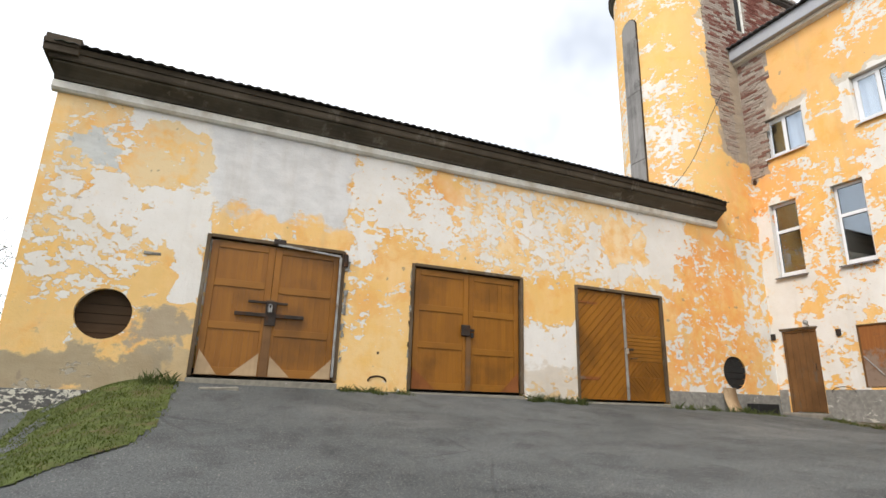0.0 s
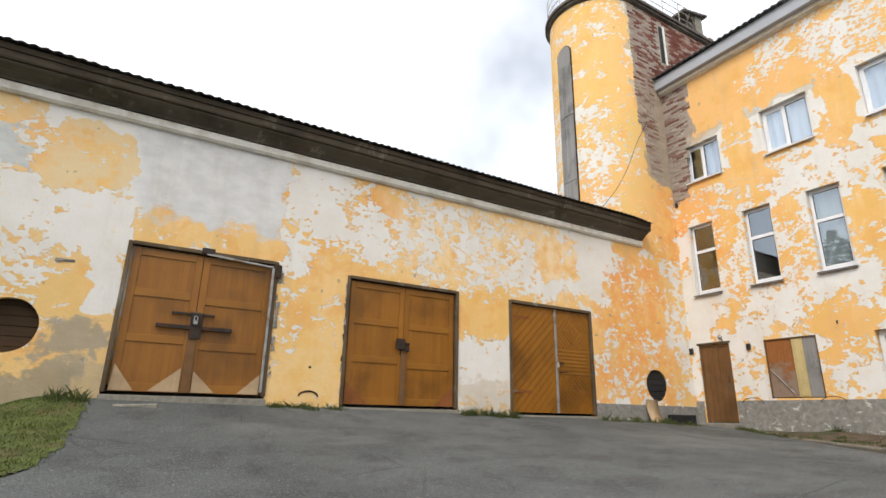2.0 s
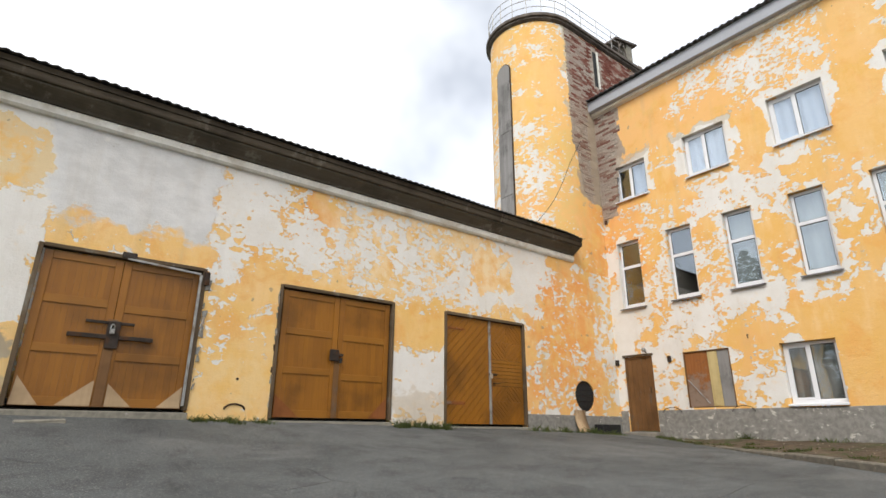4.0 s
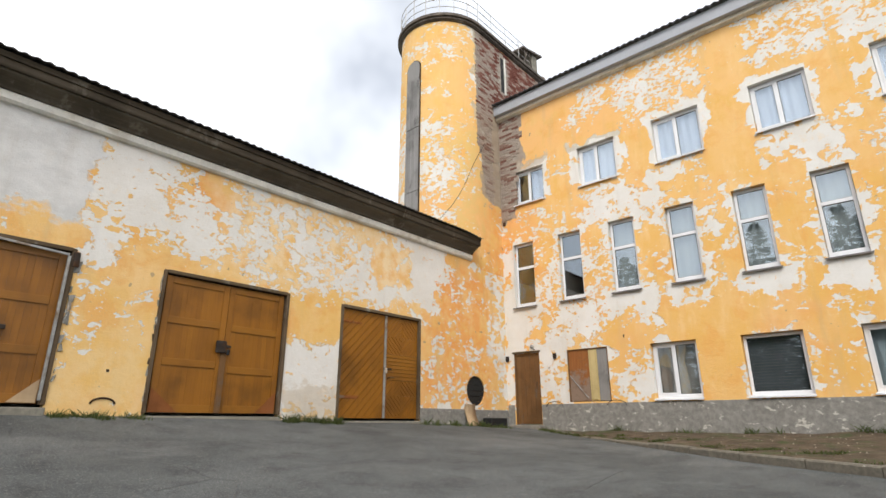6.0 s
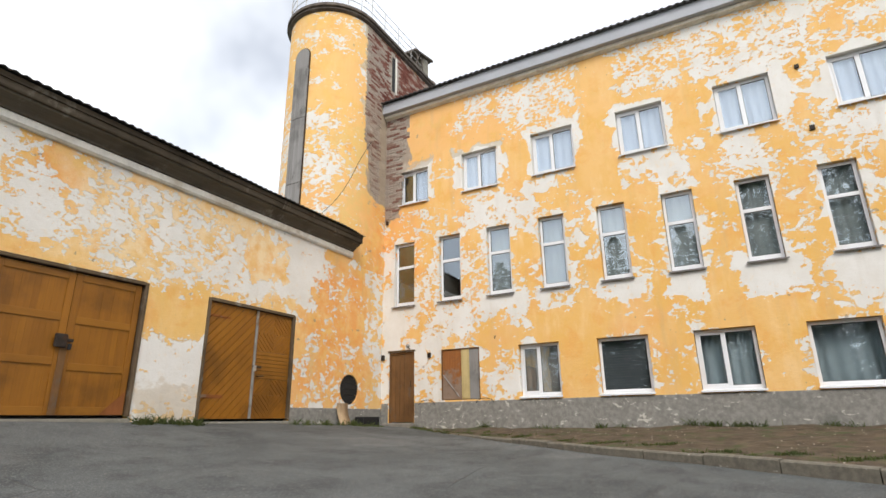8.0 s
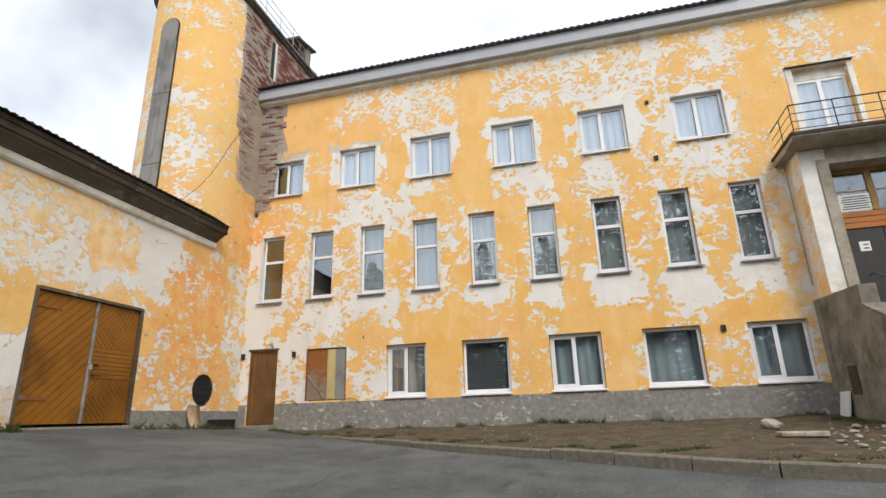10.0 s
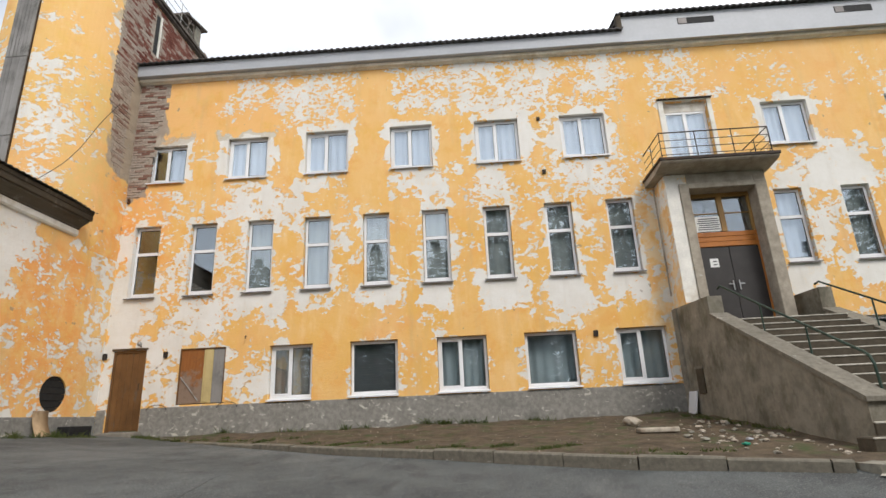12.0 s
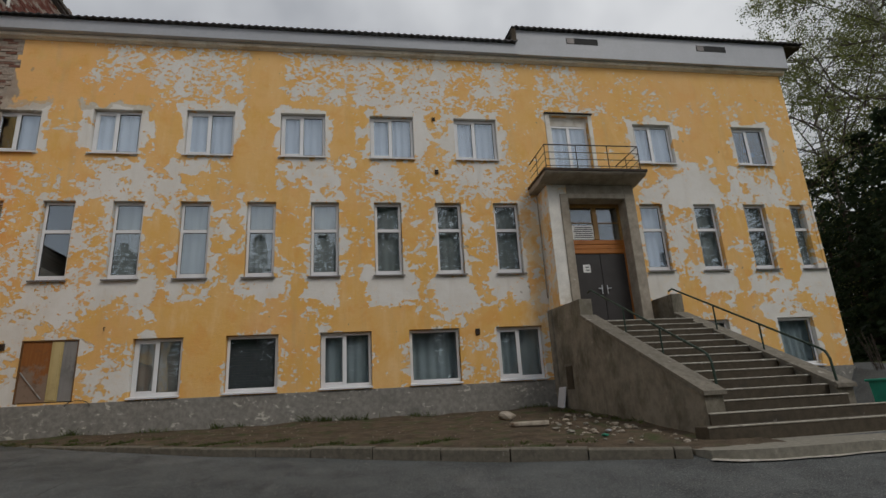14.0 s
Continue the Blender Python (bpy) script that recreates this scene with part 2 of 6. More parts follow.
M_GARAGE = peeling("peeling_ochre_render_garage", 0, (0.82, 0.51, 0.17), garage_white,
                   tints=[(10.3, 12.6, 0.6, 3.9, ORANGE, 0.6, 0.7), (4.0, 4.6, 3.7, 4.6, ORANGE, 0.3, 0.6), (-2.7, 8, 0.1, 1.2, (0.83, 0.60, 0.30), 0.6, 0.7), (4.6, 9.6, 3.0, 4.5, PEACH, 0.5, 1.0), (-2.7, -0.3, 0.8, 2.6, (0.76, 0.50, 0.19), 0.5, 0.7), (-1.2, 0.1, 3.3, 4.3, (0.74, 0.60, 0.40), 0.3, 0.9), (-2.6, -0.2, 2.4, 4.5, (0.78, 0.60, 0.34), 0.4, 0.7)],
                   grey=[(0.1, 2.0, 3.3, 4.4, (0.70, 0.69, 0.68), 0.5, 0.85), (-2.75, -0.75, 0.0, 0.42, (0.36, 0.31, 0.225), 0.3, 0.85), (-0.95, -0.5, 0.85, 1.1, (0.36, 0.325, 0.265), 0.30, 0.8), (-0.7, -0.1, 0.05, 0.5, (0.40, 0.34, 0.24), 0.25, 0.6),
                         (-2.1, -1.82, 3.6, 3.95, (0.62, 0.64, 0.63), 0.12, 0.95), (6.3, 7.2, 0.0, 0.5, (0.58, 0.47, 0.33), 0.4, 0.5)],
                   lace=[(-2.3, -1.0, 1.3, 2.9, 0.05, 0.3), (-2.4, 0.0, 3.0, 4.3, 0.09, 0.3), (2.3, 3.2, 0.9, 2.0, -0.03, 0.3), (2.4, 5.4, 2.9, 4.6, 0.05, 0.3), (10.5, 12.0, 0.6, 3.8, 0.0, 0.4), (6.2, 8.4, 2.5, 3.6, 0.04, 0.4)], amount=0.610)
M_TOWER = peeling("peeling_ochre_render_tower", 0, (0.81, 0.50, 0.15), [(11.15, 11.5, 5.2, 6.6, 0.12, 0.25), (11.2, 11.6, 6.9, 7.9, 0.14, 0.25), (11.05, 11.4, 8.2, 9.2, 0.14, 0.2), (12.3, 12.65, 7.5, 13, 0.05, 0.3)],
                  tints=[(11, 13.7, 4, 6.6, ORANGE, 1.0, 0.6), (11.4, 12.6, 9, 13, (0.84, 0.43, 0.13), 1.0, 0.6), (11, 12.8, 6, 13, (0.85, 0.60, 0.28), 0.5, 0.4), (11.9, 12.7, 5, 9, (0.72, 0.53, 0.20), 0.4, 0.6)],
                  grey=[(12.95, 13.8, 6.9, 10.6, (0.42, 0.35, 0.275), 0.45, 0.95), (12.55, 13.0, 9.5, 13.2, (0.60, 0.50, 0.36), 0.2, 0.85)],
                  lace=[(11.0, 12.0, 5.0, 9.3, -0.02, 0.4), (11.5, 12.6, 11.8, 13.2, 0.0, 0.4)], amount=0.618)


def cement(name, base, pale, dark, pale_amount=0.56, scale=2.0, rough=0.92, damp=None):
    """Weathered cement or concrete with pale flaked coat and damp stains."""
    n = Nodes(name)
    a, b, c = n.noise(scale, 6, 0.65, distort=0.5), n.noise(scale * 5, 6, 0.7), n.noise(scale * 22, 4)
    col = n.mix(n.ramp(b, 0.3, 0.7), tuple(v * 0.78 for v in base), tuple(min(1, v * 1.18) for v in base))
    col = n.mix(n.ramp(a, 0.52, 0.74, 0, 0.75), col, dark)
    flake = n.ramp(n.m("ADD", n.m("MULTIPLY", b, 0.3), n.m("MULTIPLY", n.noise(scale * 1.7, 8, 0.62, stretch=(1, 1, 2.4), distort=0.7), 0.7)), pale_amount, pale_amount + 0.03)
    col = n.mix(flake, col, pale)
    col = n.mix(n.ramp(c, 0.6, 0.8, 0, 0.3), col, tuple(v * 0.6 for v in base))
    if damp:
        run = n.noise(1.2, 7, 0.66, stretch=(1, 1, 0.75), distort=0.2)
        col = n.mix(n.ramp(run, 0.46, 0.66, 0, 0.8), col, damp)
        col = n.mix(n.ramp(n.noise(2.4, 6, 0.6, stretch=(1, 1, 0.6)), 0.55, 0.72, 0, 0.45), col, tuple(v * 1.5 for v in base))
    return n.done(col, rough, n.bump(n.m("ADD", n.m("MULTIPLY", b, 0.6), n.m("MULTIPLY", c, 0.4)), 0.5, 0.015), spec=0.2)


M_PLINTH = cement("grey_cement_plinth", (0.25, 0.238, 0.215), (0.52, 0.49, 0.43), (0.15, 0.145, 0.13), 0.575)
M_FOUNDATION = cement("flaking_white_foundation", (0.13, 0.125, 0.12), (0.62, 0.59, 0.50), (0.09, 0.085, 0.08), 0.50, 3.6)
M_CONCRETE = cement("worn_grey_concrete", (0.215, 0.195, 0.165), (0.34, 0.32, 0.28), (0.11, 0.10, 0.08), 0.64, 1.1)
M_CHEEK = cement("damp_stained_cheek_render", (0.255, 0.23, 0.185), (0.38, 0.35, 0.30), (0.125, 0.118, 0.075), 0.62, 0.8, damp=(0.095, 0.085, 0.06))
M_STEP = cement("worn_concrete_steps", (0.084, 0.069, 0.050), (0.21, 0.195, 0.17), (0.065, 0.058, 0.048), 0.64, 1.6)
M_NOSING = cement("pale_step_edges", (0.42, 0.39, 0.33), (0.55, 0.52, 0.46), (0.20, 0.18, 0.15), 0.55, 3.0)
M_COPING = cement("pale_concrete_coping", (0.25, 0.232, 0.19), (0.42, 0.40, 0.36), (0.17, 0.155, 0.13), 0.6, 2.0)
M_CHEEK_TOP = cement("worn_brown_grey_coping", (0.20, 0.18, 0.145), (0.36, 0.335, 0.29), (0.12, 0.108, 0.085), 0.6, 2.0)
M_PORTAL = cement("grey_portal_render", (0.36, 0.315, 0.255), (0.52, 0.49, 0.44), (0.17, 0.145, 0.12), 0.63, 0.8)
M_KERB = cement("dirty_kerb_concrete", (0.165, 0.148, 0.118), (0.36, 0.335, 0.29), (0.10, 0.09, 0.075), 0.62, 2.5)
M_MORTAR = cement("grey_mortar", (0.37, 0.315, 0.26), (0.48, 0.43, 0.37), (0.26, 0.20, 0.165), 0.58, 2.5)


def asphalt():
    n = Nodes("old_grey_asphalt")
    a, b, c, d = n.noise(0.35, 6, 0.6, distort=0.8), n.noise(1.6, 6, 0.62), n.noise(60, 3, 0.7), n.noise(24, 4)
    col = n.mix(n.ramp(a, 0.34, 0.66), (0.066, 0.071, 0.070), (0.108, 0.114, 0.112))
    col = n.mix(n.ramp(b, 0.48, 0.68, 0, 0.5), col, (0.045, 0.044, 0.043))
    col = n.mix(n.ramp(n.noise(0.7, 5, 0.6, stretch=(0.5, 1, 1)), 0.56, 0.68, 0, 0.5), col, (0.15, 0.15, 0.145))
    col = n.mix(n.ramp(c, 0.54, 0.68, 0, 0.8), col, (0.25, 0.245, 0.235))
    col = n.mix(n.ramp(c, 0.46, 0.36, 0, 0.7), col, (0.028, 0.028, 0.028))
    col = n.mix(n.ramp(d, 0.66, 0.72, 0, 0.6), col, (0.34, 0.31, 0.26))
    # hairline cracks
    co = n.node("ShaderNodeMix", Factor=0.12)
    co.data_type = "VECTOR"
    wob = n.node("ShaderNodeTexNoise", Vector=n.co, Scale=1.4, Detail=4.0)
    n.put(co.inputs[4], n.co)
    n.put(co.inputs[5], wob.outputs["Color"])
    v = n.node("ShaderNodeTexVoronoi", Vector=co.outputs[1], Scale=0.55)
    v.feature = "DISTANCE_TO_EDGE"
    crack = n.m("MULTIPLY", n.ramp(v.outputs["Distance"], 0.010, 0.002), n.ramp(n.noise(0.5, 3), 0.50, 0.60))
    col = n.mix(n.m("MULTIPLY", crack, 0.3), col, (0.03, 0.029, 0.028))
    relief = n.m("SUBTRACT", n.m("ADD", n.m("MULTIPLY", c, 0.8), n.m("MULTIPLY", b, 0.4)), crack)
    return n.done(col, n.ramp(b, 0.3, 0.7, 0.75, 0.95), n.bump(relief, 0.8, 0.014), spec=0.3)


M_ASPHALT = asphalt()
M_SOIL = simple("bare_brown_soil", (0.085, 0.062, 0.04), 0.95, vary=0.5, scale=4, bump=0.9, dirt=(0.05, 0.065, 0.022))
M_TURF = simple("turf_soil", (0.078, 0.096, 0.026), 0.95, vary=0.4, scale=5, bump=0.8, dirt=(0.11, 0.085, 0.04))


def leafy(name, a, b):
    n = Nodes(name)
    rnd = n.t.nodes.new("ShaderNodeNewGeometry").outputs["Random Per Island"]
    col = n.mix(rnd, a, b)
    col = n.mix(n.ramp(n.noise(0.6, 3), 0.4, 0.65, 0, 0.4), col, tuple(v * 0.6 for v in a))
    n.put(n.b.inputs["Subsurface Weight"], 0.0)
    n.done(col, 0.6, spec=0.25)
    tr = n.node("ShaderNodeBsdfTranslucent", Color=col)
    mx = n.node("ShaderNodeMixShader", Fac=0.45)
    n.t.links.new(n.b.outputs[0], mx.inputs[1])
    n.t.links.new(tr.outputs[0], mx.inputs[2])
    n.t.links.new(mx.outputs[0], n.t.nodes["Material Output"].inputs["Surface"])
    return n.mat


M_GRASS = leafy("spring_grass", (0.07, 0.105, 0.016), (0.145, 0.165, 0.036))
M_WEED = leafy("weeds", (0.06, 0.095, 0.026), (0.15, 0.165, 0.06))
M_DRY = leafy("dry_grass", (0.12, 0.105, 0.05), (0.24, 0.20, 0.11))
M_BIRCH_LEAF = leafy("young_birch_leaves", (0.15, 0.18, 0.055), (0.27, 0.285, 0.10))
M_SPRUCE = leafy("spruce_needles", (0.022, 0.042, 0.020), (0.048, 0.072, 0.032))
M_BARK = simple("dark_bark", (0.075, 0.06, 0.05), 0.95, vary=0.4, scale=8, bump=0.8)
M_BIRCH_BARK = simple("birch_bark", (0.45, 0.43, 0.40), 0.85, vary=0.35, scale=5, bump=0.4, dirt=(0.05, 0.045, 0.04))


def wood(name, a, b, along, rough=0.55, worn=None, gloss=0.4):
    """Varnished or weathered boards; along: the axis of the grain; each board has its own tone."""
    n = Nodes(name)
    st = [14.0, 14.0, 14.0]
    st[along] = 0.7
    grain, blot = n.noise(2.2, 6, 0.6, stretch=tuple(st), distort=0.5), n.noise(1.1, 5, 0.6)
    rnd = n.t.nodes.new("ShaderNodeObjectInfo").outputs["Random"]
    isl = n.t.nodes.new("ShaderNodeNewGeometry").outputs["Random Per Island"]
    tone = n.m("FRACT", n.m("ADD", rnd, isl))
    col = n.mix(n.m("ADD", n.m("MULTIPLY", grain, 0.7), n.m("MULTIPLY", tone, 0.3)), a, b)
    col = n.mix(n.ramp(blot, 0.42, 0.72, 0, 0.6), col, tuple(v * 0.5 for v in a))
    if worn:
        col = n.mix(n.ramp(n.noise(2.6, 7, 0.7, stretch=(1, 1, 0.5)), 0.56, 0.68, 0, 0.8), col, worn)
    return n.done(col, rough, n.bump(grain, 0.35, 0.006), spec=gloss)


M_DOOR = wood("varnished_door_boards", (0.185, 0.068, 0.005), (0.36, 0.143, 0.011), 2, 0.45)
M_DOOR_RAIL = wood("varnished_door_rails", (0.22, 0.084, 0.007), (0.35, 0.145, 0.013), 0, 0.45)
M_DOOR_FRAME = wood("weathered_frame_timber", (0.085, 0.058, 0.034), (0.17, 0.12, 0.075), 2, 0.85, (0.22, 0.20, 0.165), 0.2)
M_BROWN_DOOR = wood("brown_plank_door", (0.13, 0.062, 0.022), (0.22, 0.11, 0.04), 2, 0.6, (0.13, 0.095, 0.065), 0.3)
M_RUSTY_BOARD = wood("reddish_worn_board", (0.20, 0.06, 0.02), (0.33, 0.13, 0.04), 2, 0.75, (0.20, 0.16, 0.12), 0.2)


def smeared_board():
    """A reddish panel; mortar and dirt have splashed up its lower half."""
    n = Nodes("mortar_smeared_board")
    z = n.axes()[2]
    grain = n.noise(2.2, 6, 0.6, stretch=(14, 14, 0.7))
    col = n.mix(grain, (0.20, 0.065, 0.02), (0.36, 0.15, 0.045))
    edge = n.m("ADD", z, n.mad(n.m("SUBTRACT", n.noise(2.4, 6, 0.65), 0.5), 1.6, 0.0))
    col = n.mix(n.ramp(edge, 1.32, 1.08, 0, 0.8), col, (0.25, 0.20, 0.16))
    col = n.mix(n.ramp(n.noise(6.0, 6, 0.7), 0.52, 0.66, 0, 0.5), col, (0.12, 0.07, 0.045))
    return n.done(col, 0.85, n.bump(grain, 0.4, 0.006), spec=0.2)


M_SMEARED = smeared_board()
M_PALE_BOARD = wood("pale_yellow_board", (0.50, 0.38, 0.16), (0.62, 0.50, 0.26), 2, 0.7, (0.40, 0.32, 0.22), 0.2)
M_GREY_BOARD = wood("grey_weathered_boards", (0.19, 0.18, 0.17), (0.36, 0.345, 0.33), 2, 0.9, (0.10, 0.095, 0.09), 0.15)
M_HATCH = wood("dark_hatch_boards", (0.035, 0.022, 0.013), (0.075, 0.047, 0.027), 0, 0.85, None, 0.15)
M_EAVE = wood("blackened_eave_boards", (0.045, 0.035, 0.025), (0.13, 0.105, 0.078), 0, 0.9, (0.19, 0.165, 0.13), 0.15)
M_COVE = wood("grey_weathered_cove_boards", (0.085, 0.07, 0.053), (0.19, 0.165, 0.13), 0, 0.9, (0.24, 0.21, 0.17), 0.15)
M_ENTRY_WOOD = wood("orange_entrance_joinery", (0.36, 0.115, 0.018), (0.50, 0.19, 0.035), 2, 0.45)
M_ENTRY_TAN = wood("tan_transom_joinery", (0.30, 0.16, 0.045), (0.42, 0.25, 0.08), 2, 0.5)
M_PLY = wood("stained_plywood", (0.40, 0.27, 0.15), (0.55, 0.40, 0.25), 2, 0.7, (0.25, 0.17, 0.10), 0.2)
M_DARK_DOOR = simple("dark_brown_steel_door", (0.05, 0.045, 0.043), 0.4, vary=0.12, scale=3, bump=0.05)
M_ROOF_SHEET = simple("mossy_grey_fibre_cement", (0.085, 0.08, 0.075), 0.95, vary=0.4, scale=3, bump=0.5, dirt=(0.04, 0.045, 0.03))
M_BAND = simple("white_limewashed_band", (0.76, 0.73, 0.67), 0.9, vary=0.12, scale=3, bump=0.3, dirt=(0.58, 0.52, 0.43))
M_TRIM = simple("cream_cornice_moulding", (0.80, 0.73, 0.62), 0.9, vary=0.12, scale=3, bump=0.3, dirt=(0.62, 0.52, 0.38))
M_FASCIA = simple("light_grey_sheet_metal", (0.40, 0.41, 0.44), 0.45, 0.0, vary=0.06, scale=1.2, bump=0.05, spec=0.5)
M_METAL_TILE = simple("dark_metal_roofing", (0.055, 0.05, 0.05), 0.5, 0.0, vary=0.2, scale=3, bump=0.1)
M_PVC = simple("white_window_plastic", (0.78, 0.78, 0.79), 0.3, vary=0.03, scale=2, bump=0.02, spec=0.5)
M_SILL = simple("brown_grey_metal_sill", (0.16, 0.145, 0.14), 0.5, 0.3, vary=0.2, scale=5, bump=0.1)
M_WHITE_SILL = simple("white_metal_sill", (0.70, 0.70, 0.71), 0.4, vary=0.08, scale=3, bump=0.05)
M_RIM = simple("weathered_brown_roof_rim", (0.11, 0.09, 0.075), 0.7, 0.2, vary=0.4, scale=5, bump=0.3, dirt=(0.20, 0.17, 0.14))
M_IRON = simple("rusty_black_iron", (0.05, 0.04, 0.034), 0.65, 0.6, vary=0.4, scale=9, bump=0.3, dirt=(0.10, 0.045, 0.02))
M_GALV = simple("grey_galvanised_strip", (0.34, 0.335, 0.32), 0.5, 0.5, vary=0.25, scale=6, bump=0.2, dirt=(0.20, 0.14, 0.09))
M_GREEN_PAINT = simple("worn_dark_green_paint", (0.033, 0.055, 0.041), 0.5, 0.2, vary=0.3, scale=9, bump=0.2)
M_TEAL = simple("teal_green_paint", (0.03, 0.30, 0.20), 0.5, vary=0.15, scale=5, bump=0.1)
M_RAIL = simple("black_balcony_iron", (0.045, 0.037, 0.032), 0.6, 0.4, vary=0.3, scale=9, bump=0.2)
M_RUBBER = simple("black_rubber", (0.018, 0.018, 0.018), 0.7, vary=0.3, scale=9, bump=0.2)
M_PAPER = simple("white_paper", (0.78, 0.78, 0.76), 0.8, vary=0.04, scale=3, bump=0.02)
M_INK = simple("grey_print", (0.12, 0.12, 0.13), 0.8, vary=0.1, scale=9, bump=0.0)
M_STEEL = simple("bright_steel", (0.62, 0.62, 0.62), 0.3, 0.9, vary=0.1, scale=9, bump=0.05)
M_CLOTH = simple("white_net_curtain", (0.42, 0.45, 0.52), 0.9, vary=0.05, scale=4, bump=0.1)
M_DIM_CLOTH = simple("dim_grey_curtain", (0.33, 0.38, 0.395), 0.9, vary=0.08, scale=4, bump=0.1)
M_DRAB_CLOTH = simple("drab_brown_grey_curtain", (0.29, 0.265, 0.24), 0.9, vary=0.12, scale=4, bump=0.1)
M_LIFT_CLOTH = simple("grey_pane_lift_cloth", (0.27, 0.29, 0.285), 0.9, vary=0.12, scale=3, bump=0.1)
M_BLIND = simple("dark_grey_blind", (0.085, 0.09, 0.095), 0.8, vary=0.15, scale=3, bump=0.05)
M_ROOM = simple("dim_room_paint", (0.22, 0.20, 0.18), 0.9, vary=0.1, scale=1, bump=0.05)
M_STONE = simple("pale_rubble_stone", (0.38, 0.33, 0.265), 0.9, vary=0.3, scale=6, bump=0.6, dirt=(0.25, 0.2, 0.15))
M_CABLE = simple("black_cable", (0.03, 0.028, 0.026), 0.6, vary=0.1, scale=5, bump=0.0)


def brick_mat(name, a, b, smear):
    n = Nodes(name)
    rnd = n.t.nodes.new("ShaderNodeObjectInfo").outputs["Random"]
    isl = n.t.nodes.new("ShaderNodeNewGeometry").outputs["Random Per Island"]
    tone = n.m("FRACT", n.m("ADD", rnd, isl))
    col = n.mix(tone, a, b)
    col = n.mix(n.ramp(n.m("ADD", n.m("MULTIPLY", n.noise(1.1, 5), 0.7), n.m("MULTIPLY", tone, 0.3)), smear, smear + 0.14, 0, 0.9), col, (0.40, 0.335, 0.28))
    col = n.mix(n.ramp(n.noise(20, 5), 0.5, 0.75, 0, 0.4), col, (0.06, 0.04, 0.035))
    return n.done(col, 0.92, n.bump(n.noise(40, 4), 0.5, 0.006), spec=0.15)


M_BRICK = brick_mat("old_red_brick", (0.15, 0.05, 0.037), (0.28, 0.12, 0.088), 0.46)
M_BRICK_PALE = brick_mat("mortar_smeared_brick", (0.21, 0.10, 0.075), (0.33, 0.24, 0.19), 0.33)


def glazing():
    n = Nodes("window_glass")
    n.t.nodes.remove(n.b)
    gl = n.node("ShaderNodeBsdfGlossy", Roughness=0.02)
    gl.inputs["Color"].default_value = (0.86, 0.93, 1.0, 1)
    tr = n.t.nodes.new("ShaderNodeBsdfTransparent")
    tr.inputs["Color"].default_value = (0.95, 0.98, 0.99, 1)
    lw = n.node("ShaderNodeLayerWeight", Blend=0.5)
    fr = n.mad(n.m("POWER", lw.outputs["Facing"], 3.0), 0.55, 0.15)      # both faces of a double-glazed pane
    wob = n.bump(n.noise(1.3, 1), 0.08, 0.03)
    n.put(gl.inputs["Normal"], wob)
    mx = n.node("ShaderNodeMixShader", Fac=fr)
    n.t.links.new(tr.outputs[0], mx.inputs[1])
    n.t.links.new(gl.outputs[0], mx.inputs[2])
    n.t.links.new(mx.outputs[0], n.t.nodes["Material Output"].inputs["Surface"])
    return n.mat


M_GLASS = glazing()


# ---- building blocks ----
FX, GY = 13.70, 9.55          # plane of the main front (faces -x) and of the garage front (faces -y)


def thing(name, at=(0, 0, 0), label="", category="", group="", kind=""):
    ob = new(name)
    ob.location = at
    ob.empty_display_size = 0.2
    return tagged(ob, label, category, group, kind)


def part(name, bm, material, parent=None, label="", smooth=False):
    """Links a bmesh, given in world metres, as one mesh under a thing or a part."""
    me = bpy.data.meshes.new(name)
    bmesh.ops.recalc_face_normals(bm, faces=bm.faces)
    bm.to_mesh(me)
    bm.free()
    return link(name, me, material, parent, label, smooth)


def link(name, me, material, parent=None, label="", smooth=False):
    if not me.materials:
        for m in material if isinstance(material, (list, tuple)) else [material]:
            me.materials.append(m)
    if smooth:
        me.polygons.foreach_set("use_smooth", [True] * len(me.polygons))
    ob = new(name, me)
    if parent:
        ob.parent = parent
        if parent.type == "EMPTY":
            ob.matrix_parent_inverse = Matrix.Translation(-Vector(parent.location))
    return tagged(ob, label)


def box(bm, x0, x1, y0, y1, z0, z1, bevel=0.0, jitter=0.0):
    x0, x1, y0, y1, z0, z1 = min(x0, x1), max(x0, x1), min(y0, y1), max(y0, y1), min(z0, z1), max(z0, z1)
    vs = [bm.verts.new((x + random.uniform(-jitter, jitter), y + random.uniform(-jitter, jitter), z + random.uniform(-jitter, jitter)))
          for x in (x0, x1) for y in (y0, y1) for z in (z0, z1)]
    fs = [bm.faces.new([vs[i] for i in q]) for q in ((0, 1, 3, 2), (4, 6, 7, 5), (0, 4, 5, 1), (2, 3, 7, 6), (0, 2, 6, 4), (1, 5, 7, 3))]
    if bevel:
        bmesh.ops.bevel(bm, geom=list({e for f in fs for e in f.edges}), offset=bevel, segments=1, affect="EDGES")
    return bm


def boxed(x0, x1, y0, y1, z0, z1, bevel=0.0, jitter=0.0):
    return box(bmesh.new(), x0, x1, y0, y1, z0, z1, bevel, jitter)


def prism(bm, pts, a, b, axis="y"):
    """A polygon of (u, v) pairs drawn out from a to b along an axis; u, v are the two others in order."""
    def at(u, v, w):
        return (w, u, v) if axis == "x" else (u, w, v) if axis == "y" else (u, v, w)
    lo, hi = [bm.verts.new(at(u, v, a)) for u, v in pts], [bm.verts.new(at(u, v, b)) for u, v in pts]
    bm.faces.new(lo)
    bm.faces.new(hi[::-1])
    for i in range(len(pts)):
        j = (i + 1) % len(pts)
        bm.faces.new((lo[i], hi[i], hi[j], lo[j]))
    return bm


